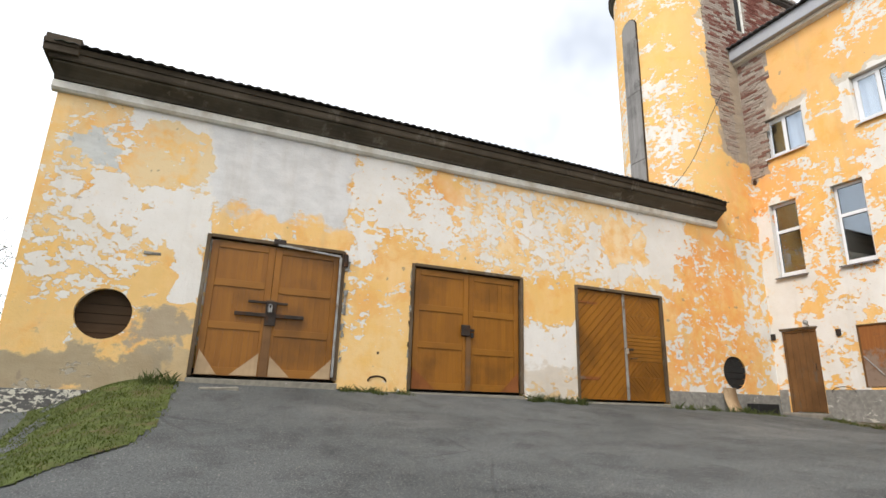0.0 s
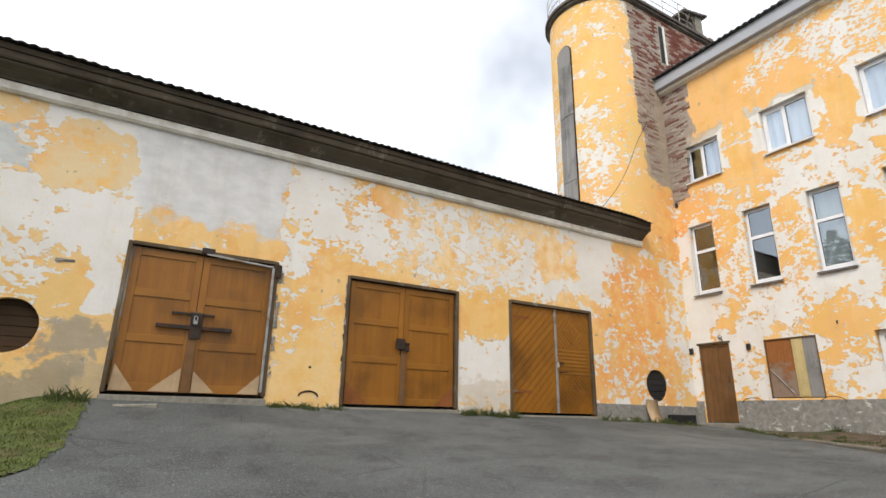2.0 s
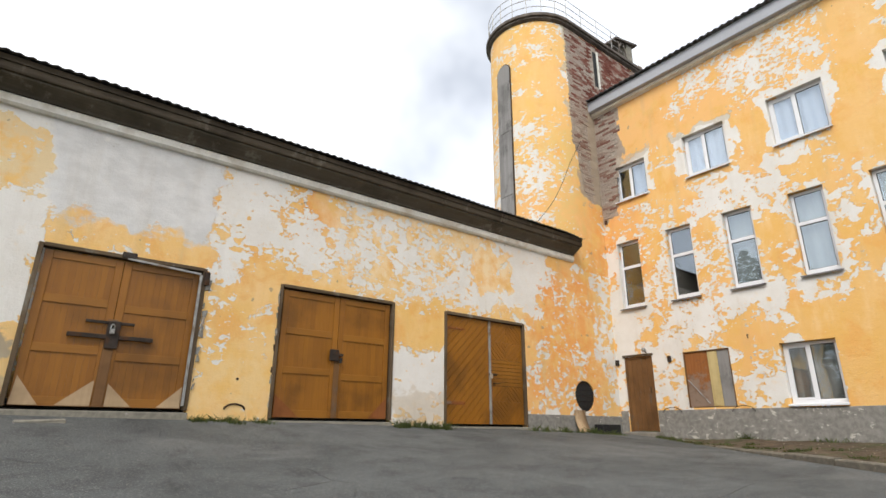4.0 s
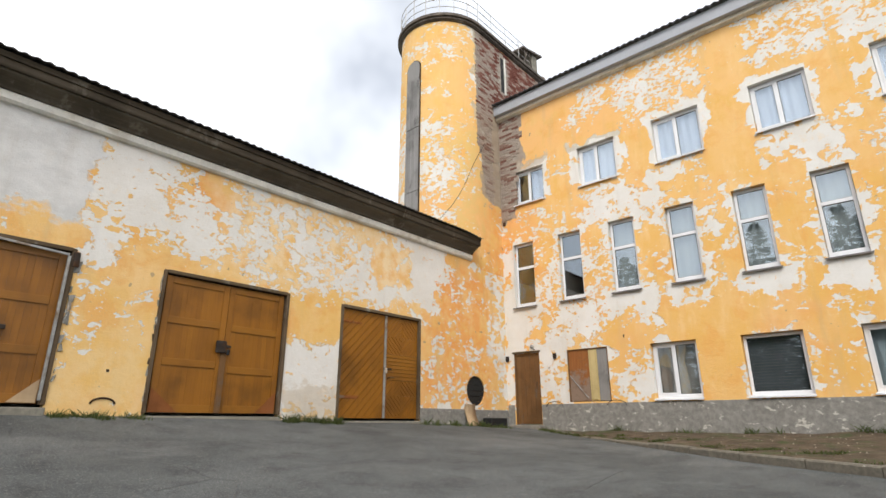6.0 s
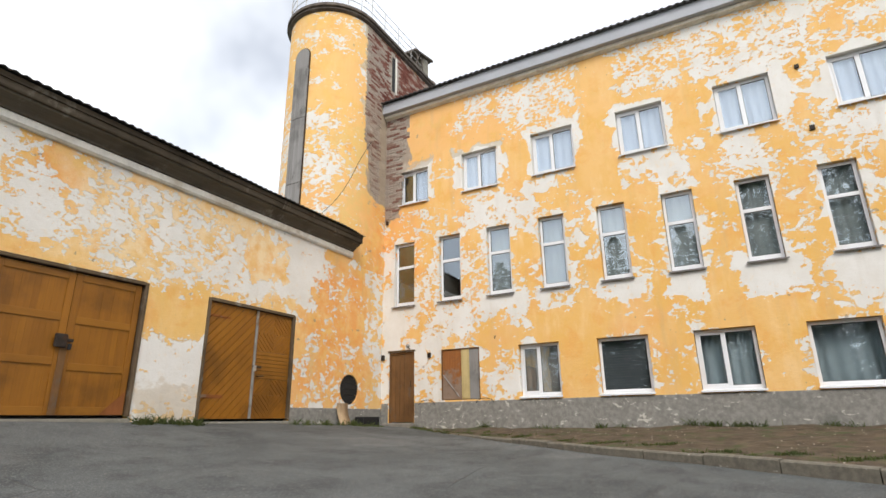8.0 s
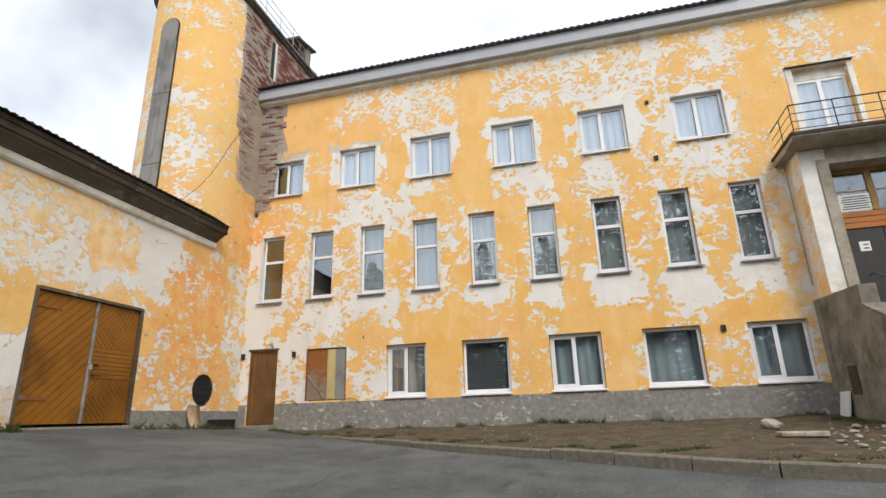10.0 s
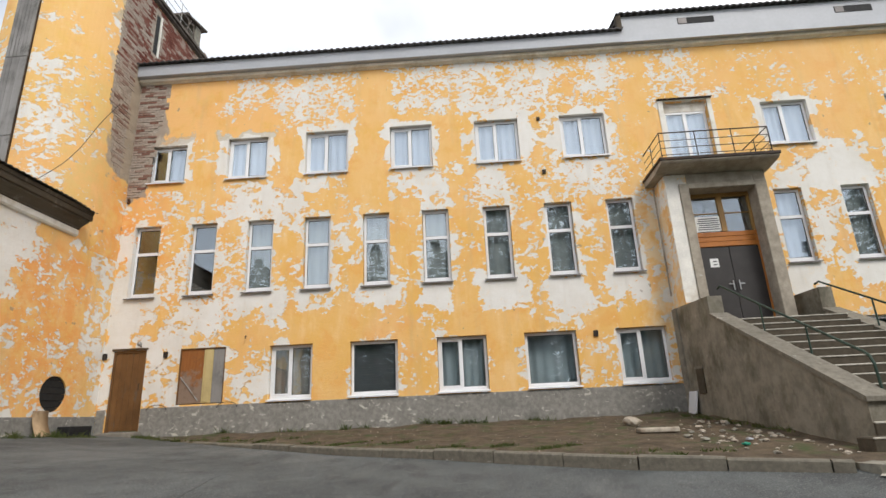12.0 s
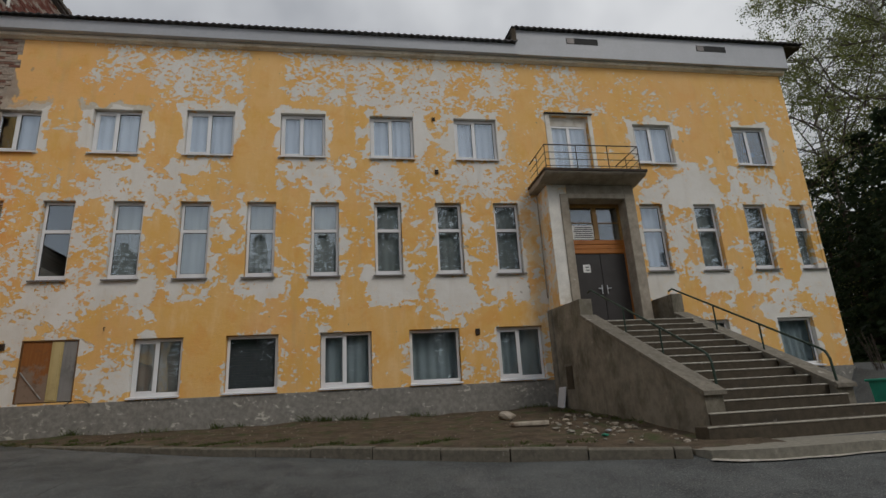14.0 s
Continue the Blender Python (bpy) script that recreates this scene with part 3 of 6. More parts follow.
def tube(bm, pts, radius, sides=8, closed=False):
    """A round bar along points; radius may be a list."""
    pts = [Vector(p) for p in pts]
    rings, n = [], len(pts)
    side = None
    for i, p in enumerate(pts):
        a, b = pts[max(i - 1, 0)], pts[min(i + 1, n - 1)]
        if closed:
            a, b = pts[i - 1], pts[(i + 1) % n]
        d = (b - a).normalized()
        if side is None or abs(side.dot(d)) > 0.95:
            side = d.orthogonal().normalized()
        side = (side - d * side.dot(d)).normalized()
        up = d.cross(side)
        r = radius[i] if isinstance(radius, (list, tuple)) else radius
        rings.append([bm.verts.new(p + side * (r * math.cos(k * math.tau / sides)) + up * (r * math.sin(k * math.tau / sides))) for k in range(sides)])
    for i in range(n if closed else n - 1):
        p, q = rings[i], rings[(i + 1) % n]
        for k in range(sides):
            bm.faces.new((p[k], p[(k + 1) % sides], q[(k + 1) % sides], q[k]))
    if not closed:
        bm.faces.new(rings[0][::-1])
        bm.faces.new(rings[-1])
    return bm


def clip(poly, a, b, c):
    """The part of a polygon where a*u + b*v <= c."""
    out = []
    for i, p in enumerate(poly):
        q = poly[(i + 1) % len(poly)]
        fp, fq = a * p[0] + b * p[1] - c, a * q[0] + b * q[1] - c
        if fp <= 0:
            out.append(p)
        if fp * fq < 0:
            s = fp / (fp - fq)
            out.append((p[0] + s * (q[0] - p[0]), p[1] + s * (q[1] - p[1])))
    return out


def pierced(at, u0, u1, z0, z1, holes, depth, rounds=()):
    """A wall front with rectangular holes (u0, u1, z0, z1) and round ones (u, z, r), with reveals to a depth. at(u, d, z) places a point."""
    bm = bmesh.new()
    cuts = list(holes) + [(u - r * 1.25, u + r * 1.25, z - r * 1.25, z + r * 1.25) for u, z, r in rounds]
    us = sorted({u0, u1, *(v for h in cuts for v in h[:2])})
    zs = sorted({z0, z1, *(v for h in cuts for v in h[2:])})
    grid = {}

    def v(u, z, d=0.0):
        key = (round(u, 4), round(z, 4), round(d, 4))
        if key not in grid:
            grid[key] = bm.verts.new(at(u, d, z))
        return grid[key]
    for a, b in zip(us, us[1:]):
        for c, d in zip(zs, zs[1:]):
            mu, mz = (a + b) / 2, (c + d) / 2
            if not any(h[0] < mu < h[1] and h[2] < mz < h[3] for h in cuts):
                bm.faces.new((v(a, c), v(b, c), v(b, d), v(a, d)))
    for a, b, c, d in holes:
        for p, q in (((a, c), (b, c)), ((b, c), (b, d)), ((b, d), (a, d)), ((a, d), (a, c))):
            bm.faces.new((v(*p), v(*q), v(*q, depth), v(*p, depth)))
    for u, z, r in rounds:
        n = 40
        e = r * 1.25
        ring, rim, back = [], [], []
        for k in range(n):
            t = k * math.tau / n
            c, s = math.cos(t), math.sin(t)
            f = e / max(abs(c), abs(s))
            w = r * (1 + 0.008 * math.sin(3 * t + u) + 0.006 * math.sin(7 * t))
            ring.append(bm.verts.new(at(u + f * c, 0, z + f * s)))
            rim.append(bm.verts.new(at(u + w * c, 0, z + w * s)))
            back.append(bm.verts.new(at(u + w * c, depth, z + w * s)))
        for k in range(n):
            j = (k + 1) % n
            bm.faces.new((ring[k], ring[j], rim[j], rim[k]))
            bm.faces.new((rim[k], rim[j], back[j], back[k]))
    # outer back skin, so that the wall has thickness
    p = [bm.verts.new(at(a, depth + 0.22, c)) for a, c in ((u0, z0), (u1, z0), (u1, z1), (u0, z1))]
    q = [v(u0, z0), v(u1, z0), v(u1, z1), v(u0, z1)]
    for i in range(4):
        j = (i + 1) % 4
        bm.faces.new((q[i], q[j], p[j], p[i]))
    return bm


# ---- ground ----
def smooth(v, a, b):
    t = min(1, max(0, (v - a) / (b - a)))
    return t * t * (3 - 2 * t)


def ground_z(x, y):
    """The yard rises from the camera towards the garage and falls towards the steps and the verge."""
    x, y = max(-9, min(15, x)), max(-4.5, min(10.5, y))
    z = GROUND[0] + GROUND[1] * x + GROUND[2] * y + GROUND[3] * x * x + GROUND[4] * x * y + GROUND[5] * y * y
    z -= 0.55 * smooth(-x, 0.75, 2.4) * smooth(y, 3.0, 9.0)
    return z


GROUND = (-1.59779, 0.10970, 0.09599, -0.00032, -0.01277, 0.00894)

KERB = [(13.25, 7.7, -0.22), (11.8, 5.8, -0.33), (10.1, 2.9, -0.43), (8.25, -0.68, -0.55), (7.42, -2.25, -0.61), (6.62, -4.15, -0.66)]


def kerb_at(y):
    for (xa, ya, za), (xb, yb, zb) in zip(KERB, KERB[1:]):
        if ya >= y >= yb:
            t = (ya - y) / (ya - yb)
            return xa + t * (xb - xa), za + t * (zb - za)
    return (KERB[0][0], KERB[0][2]) if y > KERB[0][1] else (KERB[-1][0], KERB[-1][2])


def bed_z(x, y):
    kx, kz = kerb_at(y)
    t = min(1, max(0, (x - kx) / max(0.05, FX - kx)))
    wall = -0.20 + 0.04 * smooth(-y, 2, 5)
    return kz - 0.05 + (wall - kz + 0.05) * t + 0.05 * noise.noise((x * 1.3, y * 1.3, 2)) * min(1, 4 * t) + 0.018 * noise.noise((x * 6, y * 6, 7))


near_x, near_y = [-12 + 0.5 * i for i in range(57)], [-16 + 0.5 * i for i in range(54)]
gx = [-900, -300, -120, -60, -35, -22] + near_x + [19, 25, 40, 70, 150, 400, 900]
gy = [-900, -300, -150, -80, -50, -32, -22] + near_y + [13, 20, 35, 70, 150, 400, 900]
bm = bmesh.new()


def sheet_z(x, y):
    """The sheet dips under the raised bed and the stair."""
    z = ground_z(x, y) + 0.02 * noise.noise((x * 0.6, y * 0.6, 0))
    if -14 < y < 7.2 and x > kerb_at(y)[0] + 0.5:
        z = min(z, bed_z(x, y) - 0.35)
    return z


rows = [[bm.verts.new((x, y, sheet_z(x, y))) for x in gx] for y in gy]
for j in range(len(gy) - 1):
    for i in range(len(gx) - 1):
        f = bm.faces.new((rows[j][i], rows[j][i + 1], rows[j + 1][i + 1], rows[j + 1][i]))
        f.material_index = int(gx[i] >= 15.9 or gy[j] < -17 or gx[i] < -13 or gy[j] > 12)
part("ground", bm, [M_ASPHALT, M_TURF], smooth=True)
tagged(bpy.data.objects["ground"], "worn grey asphalt yard rising towards the garage", "asphalt", kind="structure")

# verge of grass before the garage's end
VERGE = [(-0.30, 9.54), (-0.22, 8.7), (-0.32, 7.6), (-0.55, 6.7), (-1.4, 5.95), (-3.0, 5.3), (-6.0, 4.6), (-10.5, 4.2), (-10.5, 9.54)]


def inside(x, y, poly):
    hit = False
    for i in range(len(poly)):
        (xa, ya), (xb, yb) = poly[i - 1], poly[i]
        if (ya > y) != (yb > y) and x < (xb - xa) * (y - ya) / (yb - ya) + xa:
            hit = not hit
    return hit


def verge_in(x, y):
    k = 0.10 * noise.noise((x * 1.6, y * 1.6, 5)) + 0.06 * noise.noise((x * 9, y * 9, 3))
    return inside(x + k, y + k * 0.6 if y < 9.2 else y, VERGE)


bm = bmesh.new()
step, cells = 0.05, {}
for i in range(120):
    for j in range(111):
        x, y = -5.8 + i * step, 4.0 + j * step
        if verge_in(x + step / 2, y + step / 2):
            q = []
            for a, b in ((i, j), (i + 1, j), (i + 1, j + 1), (i, j + 1)):
                if (a, b) not in cells:
                    px, py = -5.8 + a * step, 4.0 + b * step
                    cells[a, b] = bm.verts.new((px, min(py, 9.54), ground_z(px, py) + 0.02 * noise.noise((px * 0.6, py * 0.6, 0)) + 0.010 + 0.008 * noise.noise((px * 3, py * 3, 1))))
                q.append(cells[a, b])
            bm.faces.new(q)
part("verge_soil", bm, M_TURF, smooth=True)
tagged(bpy.data.objects["verge_soil"], "earth bank of the grass verge by the garage", "soil", kind="structure")


def blades(bm, spots, height, width):
    for x, y, z in spots:
        a, h = random.uniform(0, math.tau), height * random.uniform(0.3, 1.0) * random.uniform(0.6, 1.3)
        dx, dy = math.cos(a) * width, math.sin(a) * width
        lx, ly = random.gauss(0, 0.55) * h, random.gauss(0, 0.55) * h
        p = [bm.verts.new(c) for c in ((x - dx, y - dy, z), (x + dx, y + dy, z), (x + dx * 0.6 + lx * 0.5, y + dy * 0.6 + ly * 0.5, z + h * 0.6), (x + lx, y + ly, z + h))]
        bm.faces.new((p[0], p[1], p[2]))
        bm.faces.new((p[0], p[2], p[3]))


spots = []
while len(spots) < 22000:
    x, y = random.uniform(-4.8, 0.1), random.uniform(4.6, 9.5)
    if verge_in(x + random.gauss(0.02, 0.06), min(9.5, y + random.gauss(0.02, 0.06))) and noise.noise((x * 1.7, y * 1.7, 9)) > -0.45:
        spots.append((x, y, ground_z(x, y) + 0.02 * noise.noise((x * 0.6, y * 0.6, 0)) + 0.008))
bm = bmesh.new()
blades(bm, spots, 0.036, 0.006)
part("grass", bm, M_GRASS)
tagged(bpy.data.objects["grass"], "short spring grass on the verge beside the garage", "grass", kind="stuff")


def weeds(name, x0, x1, y0, y1, count, height, z=None, label="green weeds growing along the foot of the wall", leaf=M_WEED):
    bm = bmesh.new()
    spots = []
    for _ in range(count):
        t = random.random()
        x, y = x0 + (x1 - x0) * t + random.gauss(0, 0.06), y0 + (y1 - y0) * t - abs(random.gauss(0, 0.11))
        if noise.noise((x * 3.3, y * 3.3, 4)) < random.uniform(-0.25, 0.35):
            continue
        y = min(y, GY - 0.02) if x < 13 else y
        spots.append((min(x, FX - 0.02), y, (ground_z(x, y) if z is None else z(x, y)) - 0.01))
    blades(bm, spots, height, 0.009)
    part(name, bm, leaf)
    tagged(bpy.data.objects[bpy.context.scene.collection.objects[-1].name], label, "weeds", kind="stuff")


# planted bed between kerb and front
bm = bmesh.new()
nu, nv = 110, 36
rows = []
for i in range(nu + 1):
    y = 7.7 - i * (7.7 + 5.6) / nu
    kx, _ = kerb_at(y)
    kx += 0.06
    rows.append([bm.verts.new((kx + (FX + 0.05 - kx) * j / nv, y, bed_z(kx + (FX - kx) * j / nv, y))) for j in range(nv + 1)])
for i in range(nu):
    for j in range(nv):
        bm.faces.new((rows[i][j], rows[i][j + 1], rows[i + 1][j + 1], rows[i + 1][j]))
part("planting_bed", bm, M_SOIL, smooth=True)
tagged(bpy.data.objects["planting_bed"], "bare brown soil bed along the building's foot", "soil", kind="structure")

# ---- garage block ----
GDOORS = [(-0.15, 2.20, 0.24, 2.57), (3.53, 6.02, 0.14, 2.53), (7.38, 9.92, 0.07, 2.53)]
garage = thing("garage_building", (5.5, GY, 0), "long low garage block in peeling ochre render", "building")


def at_garage(u, d, z):
    return (u, GY + d, z)


part("wall", pierced(at_garage, -2.66, FX + 0.3, -0.03, 4.95, GDOORS and [(a, b, -0.03, d) for a, b, c, d in GDOORS], 0.16,
                     [(-1.43, 1.10, 0.385), (12.17, 0.845, 0.40)]), M_GARAGE, garage, "ochre limewash peeled from white render")
bm = bmesh.new()
box(bm, -2.66, -2.36, GY + 0.30, 19, -1.5, 4.95)
box(bm, -2.66, 13.4, 18.7, 19, -1.5, 7.4)
part("wall", bm, M_GARAGE, garage)
# unseen end wall, added to keep sky light out of the garage
part("wall", boxed(13.45, 13.69, GY + 0.40, 18.7, -1.5, 5.2), M_GARAGE, garage)
part("foundation", boxed(-2.69, -0.3, GY - 0.05, GY + 0.3, -1.4, -0.03, 0.01), M_FOUNDATION, garage, "dark stone footing under flaking white paint")
bm = bmesh.new()
box(bm, 9.93, 13.69, GY - 0.025, GY + 0.05, -0.5, 0.34, 0.008)
part("plinth", bm, M_PLINTH, garage, "grey cement plinth")
part("floor_slab", boxed(-2.6, 13.6, GY + 0.1, 18.8, -0.5, -0.04), M_CONCRETE, garage)
for a, b, c, d in GDOORS:
    part("threshold", boxed(a - 0.02, b + 0.02, GY - 0.06, GY + 0.2, -0.3, c - 0.035, 0.01), M_COPING, garage, "worn pale concrete threshold")
# eave: limewashed band, dark cove boards, fascia, fibre-cement sheets
part("eave_band", prism(bmesh.new(), [(GY + 0.02, 4.56), (GY - 0.05, 4.57), (GY - 0.085, 4.61), (GY - 0.085, 4.72), (GY - 0.03, 4.76), (GY + 0.02, 4.76)], -2.74, 12.02, "x"),
     M_BAND, garage, "white limewashed moulding")
part("cove_board", prism(bmesh.new(), [(GY + 0.02, 4.764), (GY - 0.07, 4.764), (GY - 0.09, 4.80), (GY - 0.20, 4.88), (GY - 0.29, 4.93), (GY - 0.29, 4.965), (GY + 0.02, 4.965)], -2.74, 12.06, "x"),
     M_COVE, garage, "weathered timber cove")
bm = prism(bmesh.new(), [(GY - 0.10, 4.97), (GY - 0.33, 4.97), (GY - 0.345, 5.00), (GY - 0.345, 5.10), (GY - 0.10, 5.10)], -2.80, 12.10, "x")
part("fascia_board", bm, M_EAVE, garage, "split dark fascia board")
part("fascia_board", prism(bmesh.new(), [(GY - 0.1, 5.104), (GY - 0.37, 5.104), (GY - 0.385, 5.19), (GY - 0.1, 5.21)], -2.82, 12.08, "x"), M_EAVE, garage)
bm = bmesh.new()
for z0, z1, p in ((5.05, 5.17, 0.40), (5.17, 5.27, 0.42), (5.27, 5.36, 0.38)):
    box(bm, -2.88, -2.40, GY - p, GY + 0.6, z0, z1, 0.008, 0.006)
part("verge_block", bm, M_EAVE, garage, "stacked dark boards at the roof's corner")
bm = bmesh.new()
xs = [-2.75 + 0.025 * i for i in range(597)]
for k in range(3):
    y0, y1 = GY - 0.46 + k * 1.45, GY + 1.12 + k * 1.45
    top = []
    for y in (y0, y1):
        line = []
        for x in xs:
            sag = 0.012 * noise.noise((x * 0.8, k * 3.1, 0)) + 0.012 * noise.noise((math.floor(x / 0.98) * 1.7, k, 4))
            droop = 0.05 * smooth(x, 11.2, 12.1) if k == 0 and y == y0 else 0
            line.append((x, y + 0.02 * noise.noise((math.floor(x / 0.98) * 2.3, k, 8)), 5.225 + (y - GY + 0.46) * 0.20 + 0.02 * k + 0.013 * math.cos(x * math.tau / 0.155) + sag - droop))
        top.append(line)
    v = [[bm.verts.new(p) for p in top[0]], [bm.verts.new(p) for p in top[1]], [bm.verts.new((p[0], p[1], p[2] - 0.012)) for p in top[0]], [bm.verts.new((p[0], p[1], p[2] - 0.012)) for p in top[1]]]
    for i in range(len(xs) - 1):
        if k == 0 and xs[i] > 12.08:
            continue
        bm.faces.new((v[0][i], v[0][i + 1], v[1][i + 1], v[1][i]))
        bm.faces.new((v[2][i], v[3][i], v[3][i + 1], v[2][i + 1]))
        bm.faces.new((v[0][i], v[2][i], v[2][i + 1], v[0][i + 1]))
part("roof", bm, M_ROOF_SHEET, garage, "mossy corrugated fibre-cement sheets")
part("roof", prism(bmesh.new(), [(GY + 0.3, 5.12), (19.2, 7.9), (19.2, 7.6), (GY + 0.3, 4.96)], -2.7, 13.9, "x"), M_ROOF_SHEET, garage)

# ---- stair tower ----
TX, TR = 12.60, 1.55
tower = thing("stair_tower", (TX, GY + TR, 0), "round-fronted stair tower in peeling ochre render and bare brick", "tower")


def tower_ring(r, z, n=40, x_end=18.5):
    cy = GY - 0.004 + TR
    pts = [(x_end, cy - r, z)]
    pts += [(TX - r * math.sin(math.pi * k / n), cy - r * math.cos(math.pi * k / n), z) for k in range(n + 1)]
    pts.append((x_end, cy + r, z))
    return pts


def rings(bm, levels, n=40, x_end=18.5, cap=True):
    rows = [[bm.verts.new(p) for p in tower_ring(r, z, n, x_end)] for r, z in levels]
    for a, b in zip(rows, rows[1:]):
        for i in range(len(a)):
            j = (i + 1) % len(a)
            bm.faces.new((a[i], a[j], b[j], b[i]))
    if cap:
        bm.faces.new(rows[-1])
        bm.faces.new(rows[0][::-1])
    return bm


part("wall", rings(bmesh.new(), [(TR, 4.4), (TR, 7), (TR, 10), (TR, 13.22)]), M_TOWER, tower, "ochre limewash on render", False)
part("roof_rim", rings(bmesh.new(), [(TR + 0.02, 13.16), (TR + 0.10, 13.22), (TR + 0.10, 13.27), (TR + 0.16, 13.30), (TR + 0.16, 13.40), (TR + 0.05, 13.46)]), M_RIM, tower, "rusty dark sheet-metal roof rim")
# boarded slit window, facing the yard's open side
cy = GY - 0.004 + TR
bm = bmesh.new()
slit = [(cy - 0.31, 5.0), (cy + 0.31, 5.0)] + [(cy + 0.31 * math.cos(k * math.pi / 14), 11.5 + 0.31 * math.sin(k * math.pi / 14)) for k in range(15)]
prism(bm, slit, TX - TR - 0.004, TX - TR + 0.12, "x")
# solid block, its dark colour stands for the shade inside the arch
frame_ob = part("window_recess", bm, M_HATCH, tower, "dark block imitating the shaded arched recess")
for i in range(6):
    for z0, z1 in ((5.0, 6.9), (6.92, 9.15), (9.17, 10.95)):
        y0 = cy - 0.29 + i * 0.097
        part("plank", boxed(TX - TR - 0.035, TX - TR - 0.008, y0, y0 + 0.09, z0, z1 + (random.uniform(-0.02, 0.22) if z1 > 10 else 0), 0, 0.003), M_GREY_BOARD, tower, "grey weathered board")
part("plank", prism(bmesh.new(), [(cy - 0.27, 10.9)] + [(cy + 0.28 * math.cos(k * math.pi / 12), 11.5 + 0.28 * math.sin(k * math.pi / 12)) for k in range(12, -1, -1)] + [(cy + 0.27, 10.9)], TX - TR - 0.022, TX - TR - 0.006, "x"),
     M_GREY_BOARD, tower, "grey boarding under the arch")
# roof railing of thin rods
for lvl in (0.32, 0.62, 0.92):
    part("rail", tube(bmesh.new(), [Vector(p) for p in tower_ring(TR + 0.05, 13.42 + lvl, 36, 16.0)][:-1], 0.012, 5), M_GALV, tower, "thin grey roof railing")
for k in range(0, 41, 4):
    a = math.pi * k / 40
    p = (TX - (TR + 0.05) * math.sin(a), cy - (TR + 0.05) * math.cos(a))
    part("rail_post", tube(bmesh.new(), [(*p, 13.42), (*p, 14.36)], 0.013, 5), M_GALV, tower)
for x in (13.4, 14.3, 15.2):
    part("rail_post", tube(bmesh.new(), [(x, cy - TR - 0.05, 13.42), (x, cy - TR - 0.05, 14.36)], 0.013, 5), M_GALV, tower)
part("vent_hood", boxed(16.35, 16.75, GY + 0.05, GY + 0.5, 13.42, 14.42, 0.02), M_COPING, tower, "small pale vent hood")
part("vent_hood_lid", prism(bmesh.new(), [(15.55, 14.22), (17.0, 14.56), (17.0, 14.64), (15.55, 14.30)], GY - 0.05, GY + 0.65, "y"), M_RIM, tower, "tilted rusty lid")
for a, b in ((15.6, 15.95), (15.95, 15.75), (16.3, 16.1)):
    part("brace", tube(bmesh.new(), [(a, GY + 0.02, 13.42), (b, GY + 0.02, 14.28)], 0.028, 5), M_RIM, tower)
for k in range(34):
    x = 16.8 + 0.17 * (k % 12) + random.uniform(-0.05, 0.05)
    z = 13.40 + 0.085 * (k // 12) + random.uniform(-0.01, 0.01)
    if z < 13.72 - 0.17 * max(0, x - 17.6) + 0.1 * noise.noise((x * 3, 1, 2)):
        part("brick", boxed(x, x + 0.24, GY + random.uniform(-0.03, 0.03), GY + 0.35, z, z + 0.075, 0, 0.012), M_BRICK, tower)
# black strip laid on the wall, coloured as the shade of a narrow gap
part("slot", boxed(13.98, 14.17, GY - 0.014, GY + 0.1, 11.4, 12.85), M_RUBBER, tower, "black strip imitating a shaded gap in the brickwork")
part("batten", boxed(14.17, 14.25, GY - 0.05, GY + 0.02, 11.35, 12.9, 0.006), M_BAND, tower, "pale upright batten")

# ---- main building ----
DOOR_S = (8.40, 9.28, -0.06, 1.95)
BOARDED = (6.30, 7.50, 0.53, 1.93)
main = thing("main_building", (FX, -2, 0), "three-storey building with peeling ochre render and white windows", "building")


def at_front(u, d, z):
    return (FX + d, u, z)


holes = [(r, l, 6.67, t) for (l, r), t in zip(A_WIN, A_TOP)] + [(c - 0.365, c + 0.365, 3.33, 5.37) for c in B_WIN] + [(r, l, 0.54, 1.90) for l, r in C_WIN]
holes += [(*DOOR_S[:2], -0.06, 1.95), BOARDED, (-7.02, -5.80, 5.80, 8.20), (-7.42, -5.88, 1.84, 5.27)]
part("wall", pierced(at_front, -14.05, GY + 0.2, -0.06, 10.06, holes, 0.20), M_FACADE, main, "ochre limewash peeled from white render")
bm = bmesh.new()
box(bm, FX + 0.02, 25, -14.05, -13.75, -1.5, 10.0)
box(bm, 24.7, 25, -13.75, 14, -1.5, 10.0)
part("wall", bm, M_FACADE, main)
part("inner_wall", boxed(15.6, 15.7, -13.7, 9.5, -0.5, 10), M_ROOM, main, "dim plain room walls behind the glass")
for z in (2.55, 5.9, 9.0):
    part("inner_floor", boxed(FX + 0.43, 15.6, -13.7, 9.5, z, z + 0.2), M_ROOM, main)
for y in (7.68, 6.27, 3.55, 1.35, -2.00, -5.30, -7.95, -11.2):
    part("inner_partition", boxed(FX + 0.43, 15.6, y, y + 0.06, -0.4, 9.0), M_ROOM, main)
bm = bmesh.new()
for y0, y1 in ((-14.07, -8.2), (-5.12, 8.38), (9.30, GY - 0.03)):
    box(bm, FX - 0.028, FX + 0.1, y0, y1, -0.6, 0.485, 0.006)
part("plinth", bm, M_PLINTH, main, "grey cement plinth with flaked pale paint")
part("cornice", prism(bmesh.new(), [(FX + 0.02, 9.95), (FX - 0.04, 9.955), (FX - 0.05, 9.985), (FX - 0.12, 9.995), (FX - 0.135, 10.02), (FX - 0.135, 10.09), (FX + 0.02, 10.09)], -14.2, GY - 0.005, "y"), M_TRIM, main, "cream plaster cornice")
